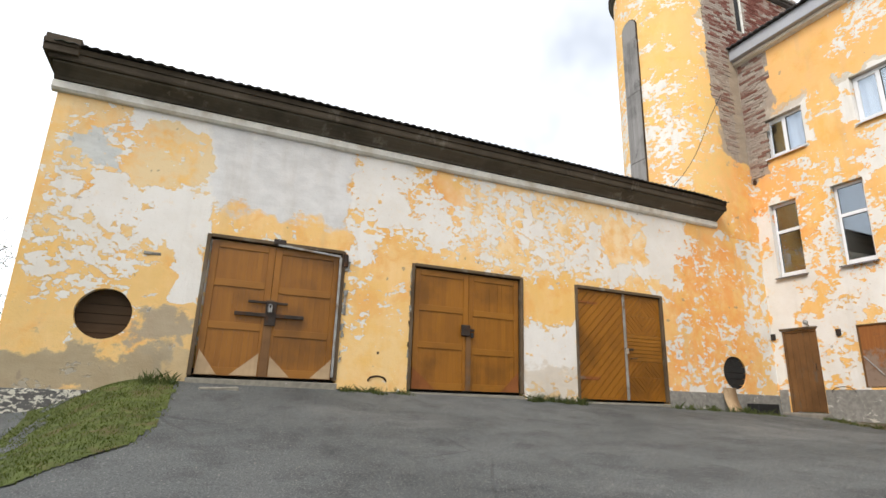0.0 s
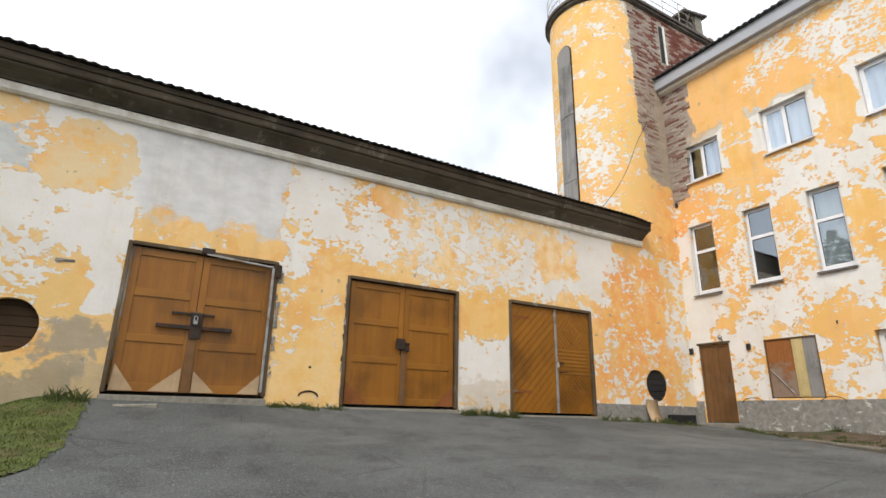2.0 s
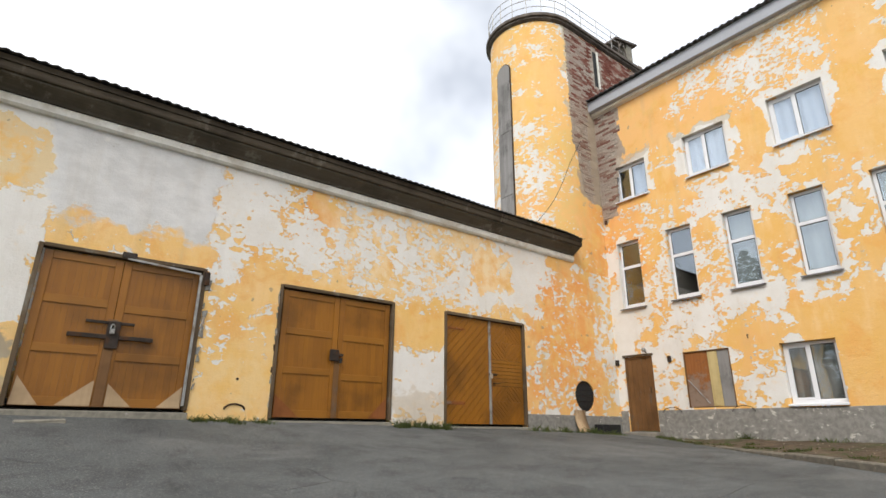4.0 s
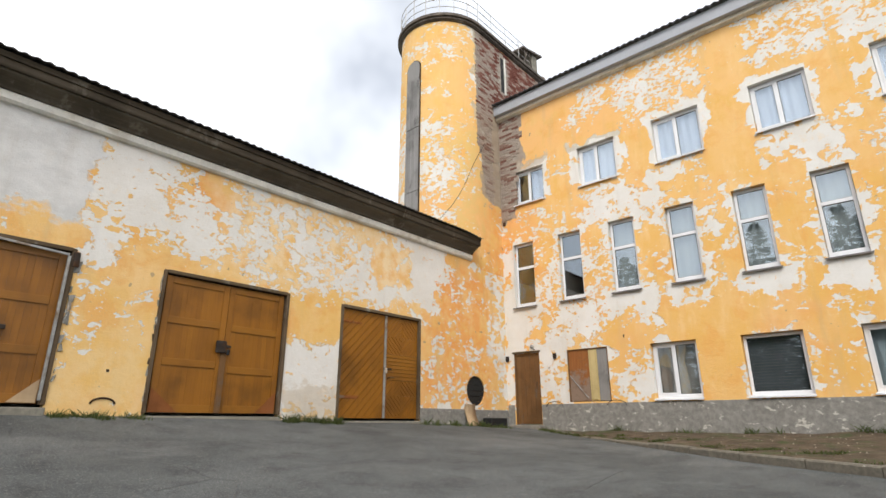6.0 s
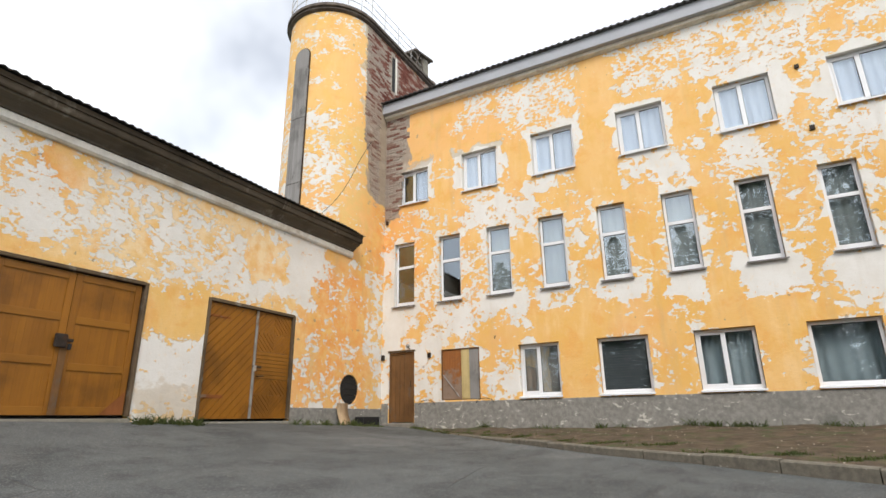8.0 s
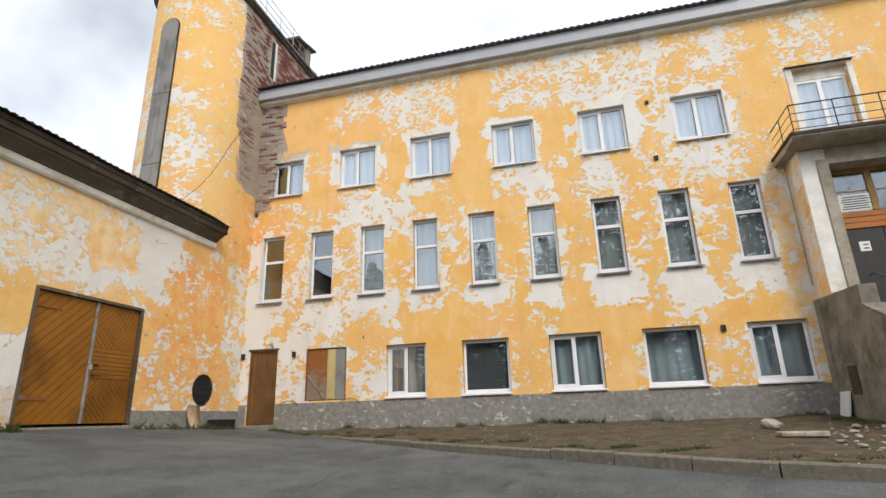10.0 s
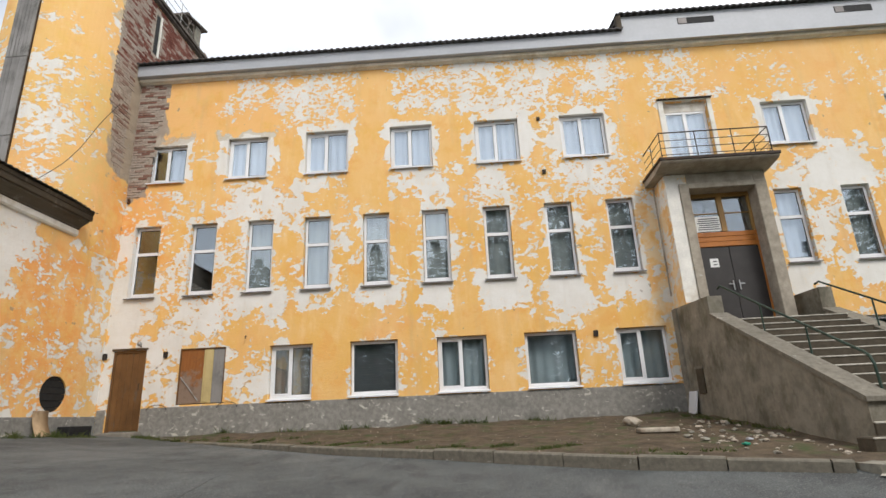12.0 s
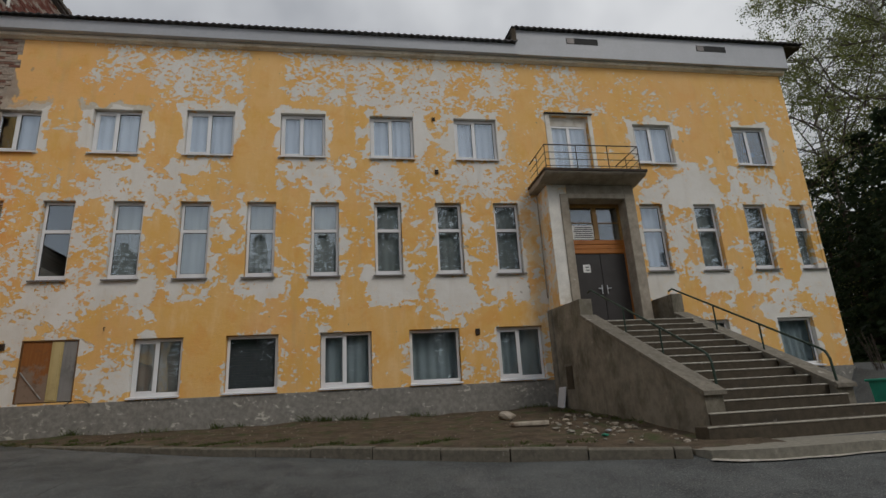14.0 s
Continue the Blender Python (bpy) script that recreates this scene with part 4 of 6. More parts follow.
part("fascia", prism(bmesh.new(), [(FX - 0.24, 10.094), (FX - 0.27, 10.11), (FX - 0.27, 10.46), (FX + 0.1, 10.46), (FX + 0.1, 10.094)], -4.92, GY - 0.02, "y"), M_FASCIA, main, "light grey sheet-metal fascia")
part("attic_front", boxed(FX - 0.27, FX + 0.1, -14.25, -4.92, 10.094, 10.96), M_FASCIA, main, "grey sheet-metal attic front")


def ribbed(y0, y1, x0, z0, x1, z1, pitch, amp, thick=0.03):
    bm = bmesh.new()
    n = int((y1 - y0) / 0.04)
    g = [[], [], [], []]
    for i in range(n + 1):
        y = y0 + (y1 - y0) * i / n
        w = amp * math.cos(y * math.tau / pitch)
        for k, (x, z) in enumerate(((x0, z0), (x1, z1), (x0, z0 - thick), (x1, z1 - thick))):
            g[k].append(bm.verts.new((x, y, z + w)))
    for i in range(n):
        bm.faces.new((g[0][i], g[0][i + 1], g[1][i + 1], g[1][i]))
        bm.faces.new((g[2][i], g[3][i], g[3][i + 1], g[2][i + 1]))
        bm.faces.new((g[0][i], g[2][i], g[2][i + 1], g[0][i + 1]))
    return bm


part("roof", ribbed(-4.95, GY - 0.02, FX - 0.38, 10.515, 24, 12.6, 0.19, 0.022), M_METAL_TILE, main, "dark ribbed metal roof")
part("roof", ribbed(-14.95, -4.8, FX - 0.40, 11.02, 24, 12.9, 0.19, 0.022), M_METAL_TILE, main)
part("soffit", boxed(FX - 0.30, FX + 4, -14.9, -14.25, 10.90, 10.96), M_EAVE, main, "dark roof soffit")
part("soffit", boxed(FX - 0.36, FX - 0.2, -4.92, -4.78, 10.5, 10.96), M_EAVE, main)
for y0 in (-6.55, -11.0):
    part("attic_vent", boxed(FX - 0.276, FX - 0.2, y0 - 1.05, y0, 10.56, 10.78), M_RUBBER, main, "dark slot vent")
    part("vent_flap", boxed(FX - 0.285, FX - 0.262, y0 - 0.26, y0 - 0.02, 10.57, 10.77), M_SILL, main, "grey vent flap")


# ---- windows ----
def window(no, u0, u1, z0, z1, style, sill_mat, label):
    """A white plastic window in an opening of the main front. style: 'pair', 'tall', 'single'."""
    win = thing("window_%d" % no, (FX + 0.12, (u0 + u1) / 2, z0), label, "window", kind="structure")
    xa, xb, w = FX + 0.125, FX + 0.185, 0.07
    foot = 0.12 if style == "tall" else 0.08
    u0, u1, z0, z1 = u0 + 0.012, u1 - 0.012, z0 + 0.03, z1 - 0.012
    outer = bmesh.new()
    for a, b, c, d in ((u0, u1, z0, z0 + foot), (u0, u1, z1 - w, z1), (u0, u0 + w, z0 + foot, z1 - w), (u1 - w, u1, z0 + foot, z1 - w)):
        box(outer, xa, xb, a, b, c, d, 0.006)
    part("window_frame", outer, M_PVC, win)
    iu0, iu1, iz0, iz1 = u0 + w, u1 - w, z0 + foot, z1 - w
    panes = []
    if style == "pair":
        m = iu1 - (iu1 - iu0) * 0.46
        part("mullion", boxed(xa - 0.008, xb, m - 0.05, m + 0.05, iz0, iz1, 0.006), M_PVC, win)
        panes = [(iu0, m - 0.05, iz0, iz1), (m + 0.05, iu1, iz0, iz1)]
        sash = bmesh.new()
        a, b = m + 0.05, iu1
        for p, q, r, s in ((a, b, iz0, iz0 + 0.04), (a, b, iz1 - 0.04, iz1), (b - 0.035, b, iz0 + 0.04, iz1 - 0.04)):
            box(sash, xa - 0.010, xb - 0.01, p, q, r, s, 0.005)
        part("sash", sash, M_PVC, win)
    elif style == "tall":
        m = iz1 - (iz1 - iz0) * 0.385
        part("transom", boxed(xa - 0.008, xb, iu0, iu1, m - 0.045, m + 0.045, 0.006), M_PVC, win)
        panes = [(iu0, iu1, iz0, m - 0.045), (iu0, iu1, m + 0.045, iz1)]
    else:
        panes = [(iu0, iu1, iz0, iz1)]
    for a, b, c, d in panes:
        gasket = bmesh.new()
        for p, q, r, s in ((a, b, c, c + 0.008), (a, b, d - 0.008, d), (a, a + 0.008, c + 0.008, d - 0.008), (b - 0.008, b, c + 0.008, d - 0.008)):
            box(gasket, xa + 0.006, xa + 0.03, p, q, r, s)
        pane = part("pane", boxed(xa + 0.022, xa + 0.026, a, b, c, d), M_GLASS, win)
        pane.visible_shadow = False
        part("gasket", gasket, M_RUBBER, pane)
    over = 0.06 if sill_mat == M_SILL else 0.03
    sill = prism(bmesh.new(), [(FX + 0.13, z0 + 0.005), (FX - 0.075, z0 - 0.03), (FX - 0.078, z0 - 0.062), (FX - 0.066, z0 - 0.060), (FX - 0.064, z0 - 0.038), (FX + 0.13, z0 - 0.012)], u0 - over, u1 + over, "y")
    part("window_sill", sill, sill_mat, win)
    return win


def curtain(u0, u1, z0, z1, material, label, depth=0.21, fold=0.03):
    bm = bmesh.new()
    n = int((u1 - u0) / 0.03)
    top, low = [], []
    for i in range(n + 1):
        u = u0 + (u1 - u0) * i / n
        d = FX + depth + fold * math.sin(u * 27 + 0.8 * math.sin(u * 5)) * 0.8
        top.append(bm.verts.new((d, u, z1)))
        low.append(bm.verts.new((d + 0.01 * math.sin(u * 9), u, z0)))
    for i in range(n):
        bm.faces.new((low[i], low[i + 1], top[i + 1], top[i]))
    ob = part("curtain", bm, material, None, smooth=True)
    return tagged(ob, label, "curtain", "curtains behind the windows")


count = 0
for i, (l, r) in enumerate(A_WIN):
    count += 1
    window(count, r, l, 6.67, A_TOP[i], "pair", M_WHITE_SILL, "white two-light plastic window of the top floor")
    if i == 0:
        curtain(r, r + 0.55, 6.55, 8.1, M_CLOTH, "white net curtain half drawn behind the window")
    elif i < 7:
        curtain(r - 0.05, l + 0.05, 6.55, 8.1, M_CLOTH, "white net curtain hanging behind the window")
for i, c in enumerate(B_WIN):
    count += 1
    window(count, c - 0.365, c + 0.365, 3.33, 5.37, "tall", M_SILL, "tall narrow white window with a transom")
    if i == 9:
        curtain(c - 0.45, c + 0.45, 3.2, 5.5, M_CLOTH, "white curtain drawn behind the tall window", 0.27, 0.02)
    # grey sheets added to brighten dark panes; no curtains known in these
    elif i > 1:
        curtain(c - 0.45, c + 0.45, 3.2, 5.5, M_LIFT_CLOTH, "added grey sheet lifting the tall window's dark panes", 0.27, 0.02)
for i, (l, r) in enumerate(C_WIN):
    count += 1
    window(count, r, l, 0.54, 1.90, "single" if i in (1, 3, 6) else "pair", M_WHITE_SILL,
           "white single-pane ground floor window" if i in (1, 3, 6) else "white two-light ground floor window")
    if i == 0:
        curtain(r, l, 0.45, 2.0, M_DRAB_CLOTH, "drab brown-grey curtain behind the ground floor window", 0.36)
    if i == 4:
        curtain(r, l, 0.45, 2.0, M_DIM_CLOTH, "grey net curtain behind the ground floor window", 0.36)
    # added sheets too, softening the contrast of what these panes mirror
    if i in (2, 5, 6):
        curtain(r, l, 0.45, 2.0, M_DIM_CLOTH, "added dim grey sheet lifting the ground floor pane", 0.33)
    if i == 3:
        curtain(r, l, 0.45, 2.0, M_DIM_CLOTH, "pale net curtain filling the ground floor window", 0.40)
blind = thing("roller_blind", (FX + 0.26, 2.44, 0.5), "dark slatted blind closed behind the window", "blind")
for k in range(22):
    part("slat", boxed(FX + 0.25, FX + 0.262, 1.87, 3.01, 0.52 + k * 0.062, 0.576 + k * 0.062, 0, 0.002), M_BLIND, blind)

# balcony door
count += 1
bd = thing("window_%d" % count, (FX + 0.12, -6.41, 5.8), "white glazed balcony door in a plastered surround", "door", kind="structure")
fr = bmesh.new()
for a, b, c, d in ((-7.0, -5.82, 7.84, 7.91), (-7.0, -6.93, 5.82, 7.84), (-5.89, -5.82, 5.82, 7.84), (-6.93, -5.89, 5.82, 5.92)):
    box(fr, FX + 0.13, FX + 0.19, a, b, c, d, 0.006)
part("door_frame", fr, M_PVC, bd)
part("mullion", boxed(FX + 0.12, FX + 0.19, -6.44, -6.34, 5.92, 7.84, 0.006), M_PVC, bd)
part("head_panel", boxed(FX + 0.12, FX + 0.19, -7.02, -5.80, 7.915, 8.20), M_BAND, bd, "plastered head")
for a, b in ((-6.93, -6.44), (-6.34, -5.89)):
    p = part("pane", boxed(FX + 0.15, FX + 0.154, a, b, 5.92, 7.84), M_GLASS, bd)
    p.visible_shadow = False
part("hood", boxed(FX - 0.09, FX + 0.05, -7.16, -5.64, 8.235, 8.265, 0.004), M_IRON, bd, "thin dark metal hood")
sr = bmesh.new()
for a, b, c, d in ((-7.14, -7.02, 5.8, 8.235), (-5.80, -5.66, 5.8, 8.235), (-7.02, -5.80, 8.20, 8.235)):
    box(sr, FX - 0.03, FX + 0.02, a, b, c, d, 0.006)
part("surround", sr, M_BAND, bd, "off-white plaster surround")
curtain(-7.0, -5.85, 5.85, 8.0, M_CLOTH, "white net curtain behind the balcony door")

# small plank door in the corner
sd = thing("door_1", (FX, 8.84, -0.06), "brown plank side door, closed, in the building's corner", "door", kind="structure")
y0, y1, z0, z1 = DOOR_S
for k in range(5):
    a = y0 + 0.055 + k * (y1 - y0 - 0.11) / 5
    part("plank", boxed(FX + 0.045, FX + 0.085, a + 0.003, a + (y1 - y0 - 0.11) / 5 - 0.003, z0 + 0.02, z1 - 0.06, 0.004), M_BROWN_DOOR, sd)
fr = bmesh.new()
for a, b, c, d in ((y0, y0 + 0.055, z0, z1), (y1 - 0.055, y1, z0, z1), (y0 + 0.055, y1 - 0.055, z1 - 0.06, z1)):
    box(fr, FX + 0.02, FX + 0.12, a, b, c, d, 0.005)
part("door_frame", fr, M_BROWN_DOOR, sd)
part("lintel_board", boxed(FX - 0.03, FX + 0.05, y0 - 0.04, y1 + 0.04, z1 + 0.003, z1 + 0.06, 0.008, 0.008), M_DOOR_FRAME, sd, "weathered lintel board")
part("door_handle", tube(bmesh.new(), [(FX + 0.045, 8.52, 0.95), (FX, 8.52, 0.95), (FX, 8.52, 1.10), (FX + 0.045, 8.52, 1.10)], 0.009, 6), M_IRON, sd)
part("sill_stone", boxed(FX - 0.30, FX + 0.1, y0 - 0.1, y1 + 0.05, -0.35, -0.065, 0.02, 0.01), M_CONCRETE, sd, "worn concrete doorstep")
lamp = thing("door_lamp", (FX, 8.55, 2.05), "small round grey lamp above the side door", "lamp")
part("arm", tube(bmesh.new(), [(FX, 8.55, 2.03), (FX - 0.09, 8.55, 2.06), (FX - 0.11, 8.55, 2.08)], 0.012, 6), M_IRON, lamp)
b_ = bmesh.new()
bmesh.ops.create_uvsphere(b_, u_segments=14, v_segments=8, radius=0.06, matrix=Matrix.Translation((FX - 0.12, 8.55, 2.10)))
part("globe", b_, M_GALV, lamp, smooth=True)

# boarded window
bw = thing("boarded_window", (FX, 6.9, 0.53), "window closed with worn reddish, pale and grey boards", "window")
y0, y1, z0, z1 = BOARDED
for a, b, m_, lbl in ((y0 + 0.58, y1 - 0.03, M_SMEARED, "reddish panel smeared grey with mortar below"), (y0 + 0.33, y0 + 0.575, M_PALE_BOARD, "pale yellow board"), (y0 + 0.03, y0 + 0.325, M_GREY_BOARD, "grey weathered board")):
    part("board", boxed(FX + 0.03, FX + 0.06, a, b, z0 + 0.02, z1 - 0.03, 0.004), m_, bw, lbl)
part("batten", boxed(FX + 0.012, FX + 0.032, y0 + 0.37, y0 + 0.50, z0 + 0.05, z1 - 0.06, 0.003), M_PALE_BOARD, bw)
fr = bmesh.new()
for a, b, c, d in ((y0, y0 + 0.03, z0, z1), (y1 - 0.03, y1, z0, z1), (y0 + 0.03, y1 - 0.03, z1 - 0.03, z1)):
    box(fr, FX + 0.005, FX + 0.09, a, b, c, d, 0.004)
part("frame", fr, M_BROWN_DOOR, bw)
part("strip", tube(bmesh.new(), [(FX + 0.02, y1 - 0.05, 1.22), (FX + 0.015, y1 - 0.55, 0.62)], 0.014, 5), M_GALV, bw, "loose diagonal strip")


# ---- garage doors ----
def rect(a, b, c, d):
    return [(a, c), (b, c), (b, d), (a, d)]


def leaf_boards(leaf, u0, u1, z0, z1, n, depth=0.0):
    w = (u1 - u0) / n
    for k in range(n):
        part("board", boxed(u0 + k * w + 0.0007, u0 + (k + 1) * w - 0.0007, GY + 0.052 + depth + random.uniform(0, 0.003), GY + 0.08 + depth, z0, z1), M_DOOR, leaf)


def panelled_leaf(door, u0, u1, z0, z1, rails):
    # the backing is coloured dark to deepen the shade in the board gaps
    lf = part("leaf", boxed(u0 + 0.004, u1 - 0.004, GY + 0.082, GY + 0.11, z0, z1), M_HATCH, door, "varnished brown boarded leaf")
    s = 0.115
    for a, b in ((u0 + 0.004, u0 + s), (u1 - s, u1 - 0.004)):
        part("stile", boxed(a, b, GY + 0.034, GY + 0.08, z0, z1, 0.004), M_DOOR, lf)
    levels = [z0] + [z0 + (z1 - z0) * f for f in rails] + [z1]
    for i, z in enumerate(levels):
        lo, hi = (z, z + 0.13) if i == 0 else (z - 0.12, z) if i == len(levels) - 1 else (z - 0.06, z + 0.06)
        part("rail", boxed(u0 + s + 0.001, u1 - s - 0.001, GY + 0.036, GY + 0.08, lo, hi, 0.004), M_DOOR_RAIL, lf)
        if i:
            below = levels[i - 1] + (0.13 if i == 1 else 0.06)
            leaf_boards(lf, u0 + s, u1 - s, below, lo, 10)
    return lf


def door_frame(door, u0, u1, z0, z1, w=0.055, out=0.03):
    for a, b, c, d in ((u0 - 0.01, u0 + w, z0, z1), (u1 - w, u1 + 0.01, z0, z1), (u0 + w + 0.001, u1 - w - 0.001, z1 - w, z1 + 0.01)):
        part("frame_timber", boxed(a, b, GY - out, GY + 0.12, c, d, 0.008, 0.004), M_DOOR_FRAME, door, "weathered frame timber")


# first pair: long iron bars, pale metal corners
u0, u1, z0, z1 = GDOORS[0]
d1 = thing("garage_door", (1.02, GY, z0), "large brown double garage door barred with iron", "garage door", "garage doors")
door_frame(d1, u0, u1, z0, z1)
mid = (u0 + u1) / 2 - 0.05
panelled_leaf(d1, u0 + 0.08, mid, z0 + 0.02, z1 - 0.08, (0.36, 0.68))
panelled_leaf(d1, mid, u1 - 0.08, z0 + 0.02, z1 - 0.08, (0.33, 0.66))
part("cover_strip", boxed(mid - 0.07, mid + 0.07, GY + 0.008, GY + 0.033, z0 + 0.02, 1.55, 0.006), M_BROWN_DOOR, d1, "dark worn middle post")
for tri in ([(u0 + 0.09, z0 + 0.03), (u0 + 0.42, z0 + 0.03), (u0 + 0.12, z0 + 0.42)], [(mid - 0.09, z0 + 0.03), (mid - 0.09, z0 + 0.40), (mid - 0.52, z0 + 0.03)],
            [(mid + 0.09, z0 + 0.03), (mid + 0.44, z0 + 0.03), (mid + 0.09, z0 + 0.36)], [(u1 - 0.10, z0 + 0.03), (u1 - 0.10, z0 + 0.36), (u1 - 0.44, z0 + 0.03)]):
    part("corner_plate", prism(bmesh.new(), tri, GY + 0.024, GY + 0.033, "y"), M_PLY, d1, "pale triangular kick plate")
part("lock_bar", boxed(0.42, 1.56, GY - 0.015, GY + 0.022, 1.245, 1.31, 0.006), M_IRON, d1, "long dark iron bar")
part("lock_bar", boxed(0.62, 1.27, GY - 0.012, GY + 0.020, 1.47, 1.515, 0.006), M_IRON, d1)
part("lock_plate", boxed(0.91, 1.09, GY - 0.022, GY - 0.002, 1.10, 1.52, 0.01), M_IRON, d1)
lock = part("padlock", boxed(0.945, 1.015, GY - 0.055, GY - 0.024, 1.32, 1.40, 0.012), M_GALV, d1, "worn steel padlock")
part("shackle", tube(bmesh.new(), [(0.955, GY - 0.042, 1.40), (0.957, GY - 0.042, 1.45), (0.98, GY - 0.042, 1.47), (1.003, GY - 0.042, 1.45), (1.005, GY - 0.042, 1.40)], 0.009, 6), M_STEEL, lock)
part("flashing", prism(bmesh.new(), [(1.0, 2.50), (2.10, 2.44), (2.12, 2.47), (1.0, 2.535)], GY - 0.055, GY - 0.032, "y"), M_GALV, d1, "bent grey metal flashing")
part("flashing", boxed(2.095, 2.14, GY - 0.055, GY - 0.032, 0.3, 2.44, 0.005, 0.006), M_GALV, d1)
part("hinge_bracket", boxed(0.92, 1.12, GY - 0.06, GY - 0.031, 2.52, 2.62, 0.012, 0.01), M_IRON, d1)
part("hinge_bracket", boxed(2.16, 2.26, GY - 0.05, GY + 0.02, 2.28, 2.52, 0.012, 0.015), M_IRON, d1)

# second pair
u0, u1, z0, z1 = GDOORS[1]
d2 = thing("garage_door", (4.78, GY, z0), "brown boarded double garage door with reddish worn foot", "garage door", "garage doors")
door_frame(d2, u0, u1, z0, z1)
mid = (u0 + u1) / 2
panelled_leaf(d2, u0 + 0.08, mid, z0 + 0.02, z1 - 0.08, (0.36, 0.67))
panelled_leaf(d2, mid, u1 - 0.08, z0 + 0.02, z1 - 0.08, (0.33, 0.66))
part("cover_strip", boxed(mid - 0.055, mid + 0.055, GY + 0.008, GY + 0.033, z0 + 0.02, 1.4, 0.006), M_BROWN_DOOR, d2, "dark middle post")
# thin added plates stand in for reddish stains at the door's foot
for tri in ([(u0 + 0.09, z0 + 0.03), (u0 + 0.55, z0 + 0.03), (u0 + 0.45, z0 + 0.12), (u0 + 0.09, z0 + 0.42)],
            [(u1 - 0.10, z0 + 0.03), (u1 - 0.10, z0 + 0.42), (u1 - 0.5, z0 + 0.03)]):
    part("corner_plate", prism(bmesh.new(), tri, GY + 0.026, GY + 0.033, "y"), M_RUSTY_BOARD, d2, "thin reddish plate standing in for a stain")
part("lock_plate", boxed(mid - 0.17, mid + 0.02, GY - 0.035, GY + 0.007, 1.20, 1.42, 0.012), M_IRON, d2, "dark iron lock box")
part("lock_bar", boxed(mid - 0.02, mid + 0.12, GY - 0.02, GY + 0.007, 1.30, 1.35, 0.005), M_IRON, d2)
part("padlock", boxed(mid + 0.03, mid + 0.09, GY - 0.05, GY - 0.021, 1.17, 1.27, 0.01), M_RUBBER, d2)

# third pair: slanting boards on one leaf, lozenges on the other
u0, u1, z0, z1 = GDOORS[2]
d3 = thing("garage_door", (8.65, GY, z0), "brown double door with slanting and lozenge-laid boards", "garage door", "garage doors")
door_frame(d3, u0, u1, z0, z1, 0.06, 0.02)
mid = 8.76
# dark backing again, imitating shade between the laid boards
la = part("leaf", boxed(u0 + 0.065, mid, GY + 0.082, GY + 0.11, z0 + 0.02, z1 - 0.065), M_HATCH, d3, "leaf of slanting boards")
lb = part("leaf", boxed(mid + 0.003, u1 - 0.065, GY + 0.082, GY + 0.11, z0 + 0.02, z1 - 0.065), M_HATCH, d3, "leaf of lozenge-laid boards")
R = rect(u0 + 0.068, mid - 0.004, z0 + 0.022, z1 - 0.068)
w = 0.135
for k in range(-30, 40):
    c0 = k * w * 1.4142
    poly = clip(clip(R, -1, 1, c0 + w * 1.4142 - 0.014 - 6.5), 1, -1, -(c0 + 0.0) + 6.5)
    if len(poly) >= 3:
        part("board", prism(bmesh.new(), poly, GY + 0.046 + random.uniform(0, 0.005), GY + 0.08, "y"), M_DOOR, la)


def lozenge(leaf, a, b, c, d, cu, cz, w):
    for su, sz in ((1, 1), (1, -1), (-1, 1), (-1, -1)):
        q = rect(max(a, cu + 0.001) if su > 0 else a, b if su > 0 else min(b, cu - 0.001), max(c, cz + 0.001) if sz > 0 else c, d if sz > 0 else min(d, cz - 0.001))
        for k in range(12):
            lo, hi = k * w * 1.4142, (k + 1) * w * 1.4142 - 0.012
            poly = clip(clip(q, su, sz, hi + su * cu + sz * cz), -su, -sz, -(lo + su * cu + sz * cz))
            if len(poly) >= 3:
                part("board", prism(bmesh.new(), poly, GY + 0.046 + random.uniform(0, 0.005), GY + 0.08, "y"), M_DOOR, leaf)


a, b = mid + 0.02, u1 - 0.068
lozenge(lb, a, b, 1.56, z1 - 0.07, (a + b) / 2, 1.98, 0.085)
lozenge(lb, a, b, z0 + 0.022, 0.95, (a + b) / 2, 0.60, 0.085)
for k in range(7):
    z = 0.96 + k * 0.086
    part("board", boxed(a, b, GY + 0.044 + random.uniform(0, 0.004), GY + 0.08, z, z + 0.078, 0.003), M_DOOR_RAIL, lb)
part("cover_strip", boxed(mid - 0.035, mid + 0.035, GY + 0.018, GY + 0.045, z0 + 0.02, z1 - 0.065, 0.006), M_GALV, d3, "grey worn meeting strip")
part("hinge", boxed(u0 + 0.06, u0 + 0.62, GY + 0.03, GY + 0.045, 0.50, 0.565, 0.004), M_RUSTY_BOARD, d3)
part("hinge", boxed(u0 + 0.06, u0 + 0.62, GY + 0.03, GY + 0.045, 2.16, 2.20, 0.004), M_RUSTY_BOARD, d3)
part("hasp", boxed(mid - 0.05, mid + 0.20, GY - 0.005, GY + 0.017, 1.18, 1.23, 0.006), M_IRON, d3)
part("padlock", boxed(mid - 0.06, mid + 0.03, GY - 0.04, GY - 0.007, 1.10, 1.22, 0.012), M_STEEL, d3)
part("door_handle", tube(bmesh.new(), [(mid + 0.10, GY + 0.045, 1.0), (mid + 0.12, GY - 0.01, 1.0), (mid + 0.28, GY - 0.01, 1.01)], 0.014, 6), M_IRON, d3)

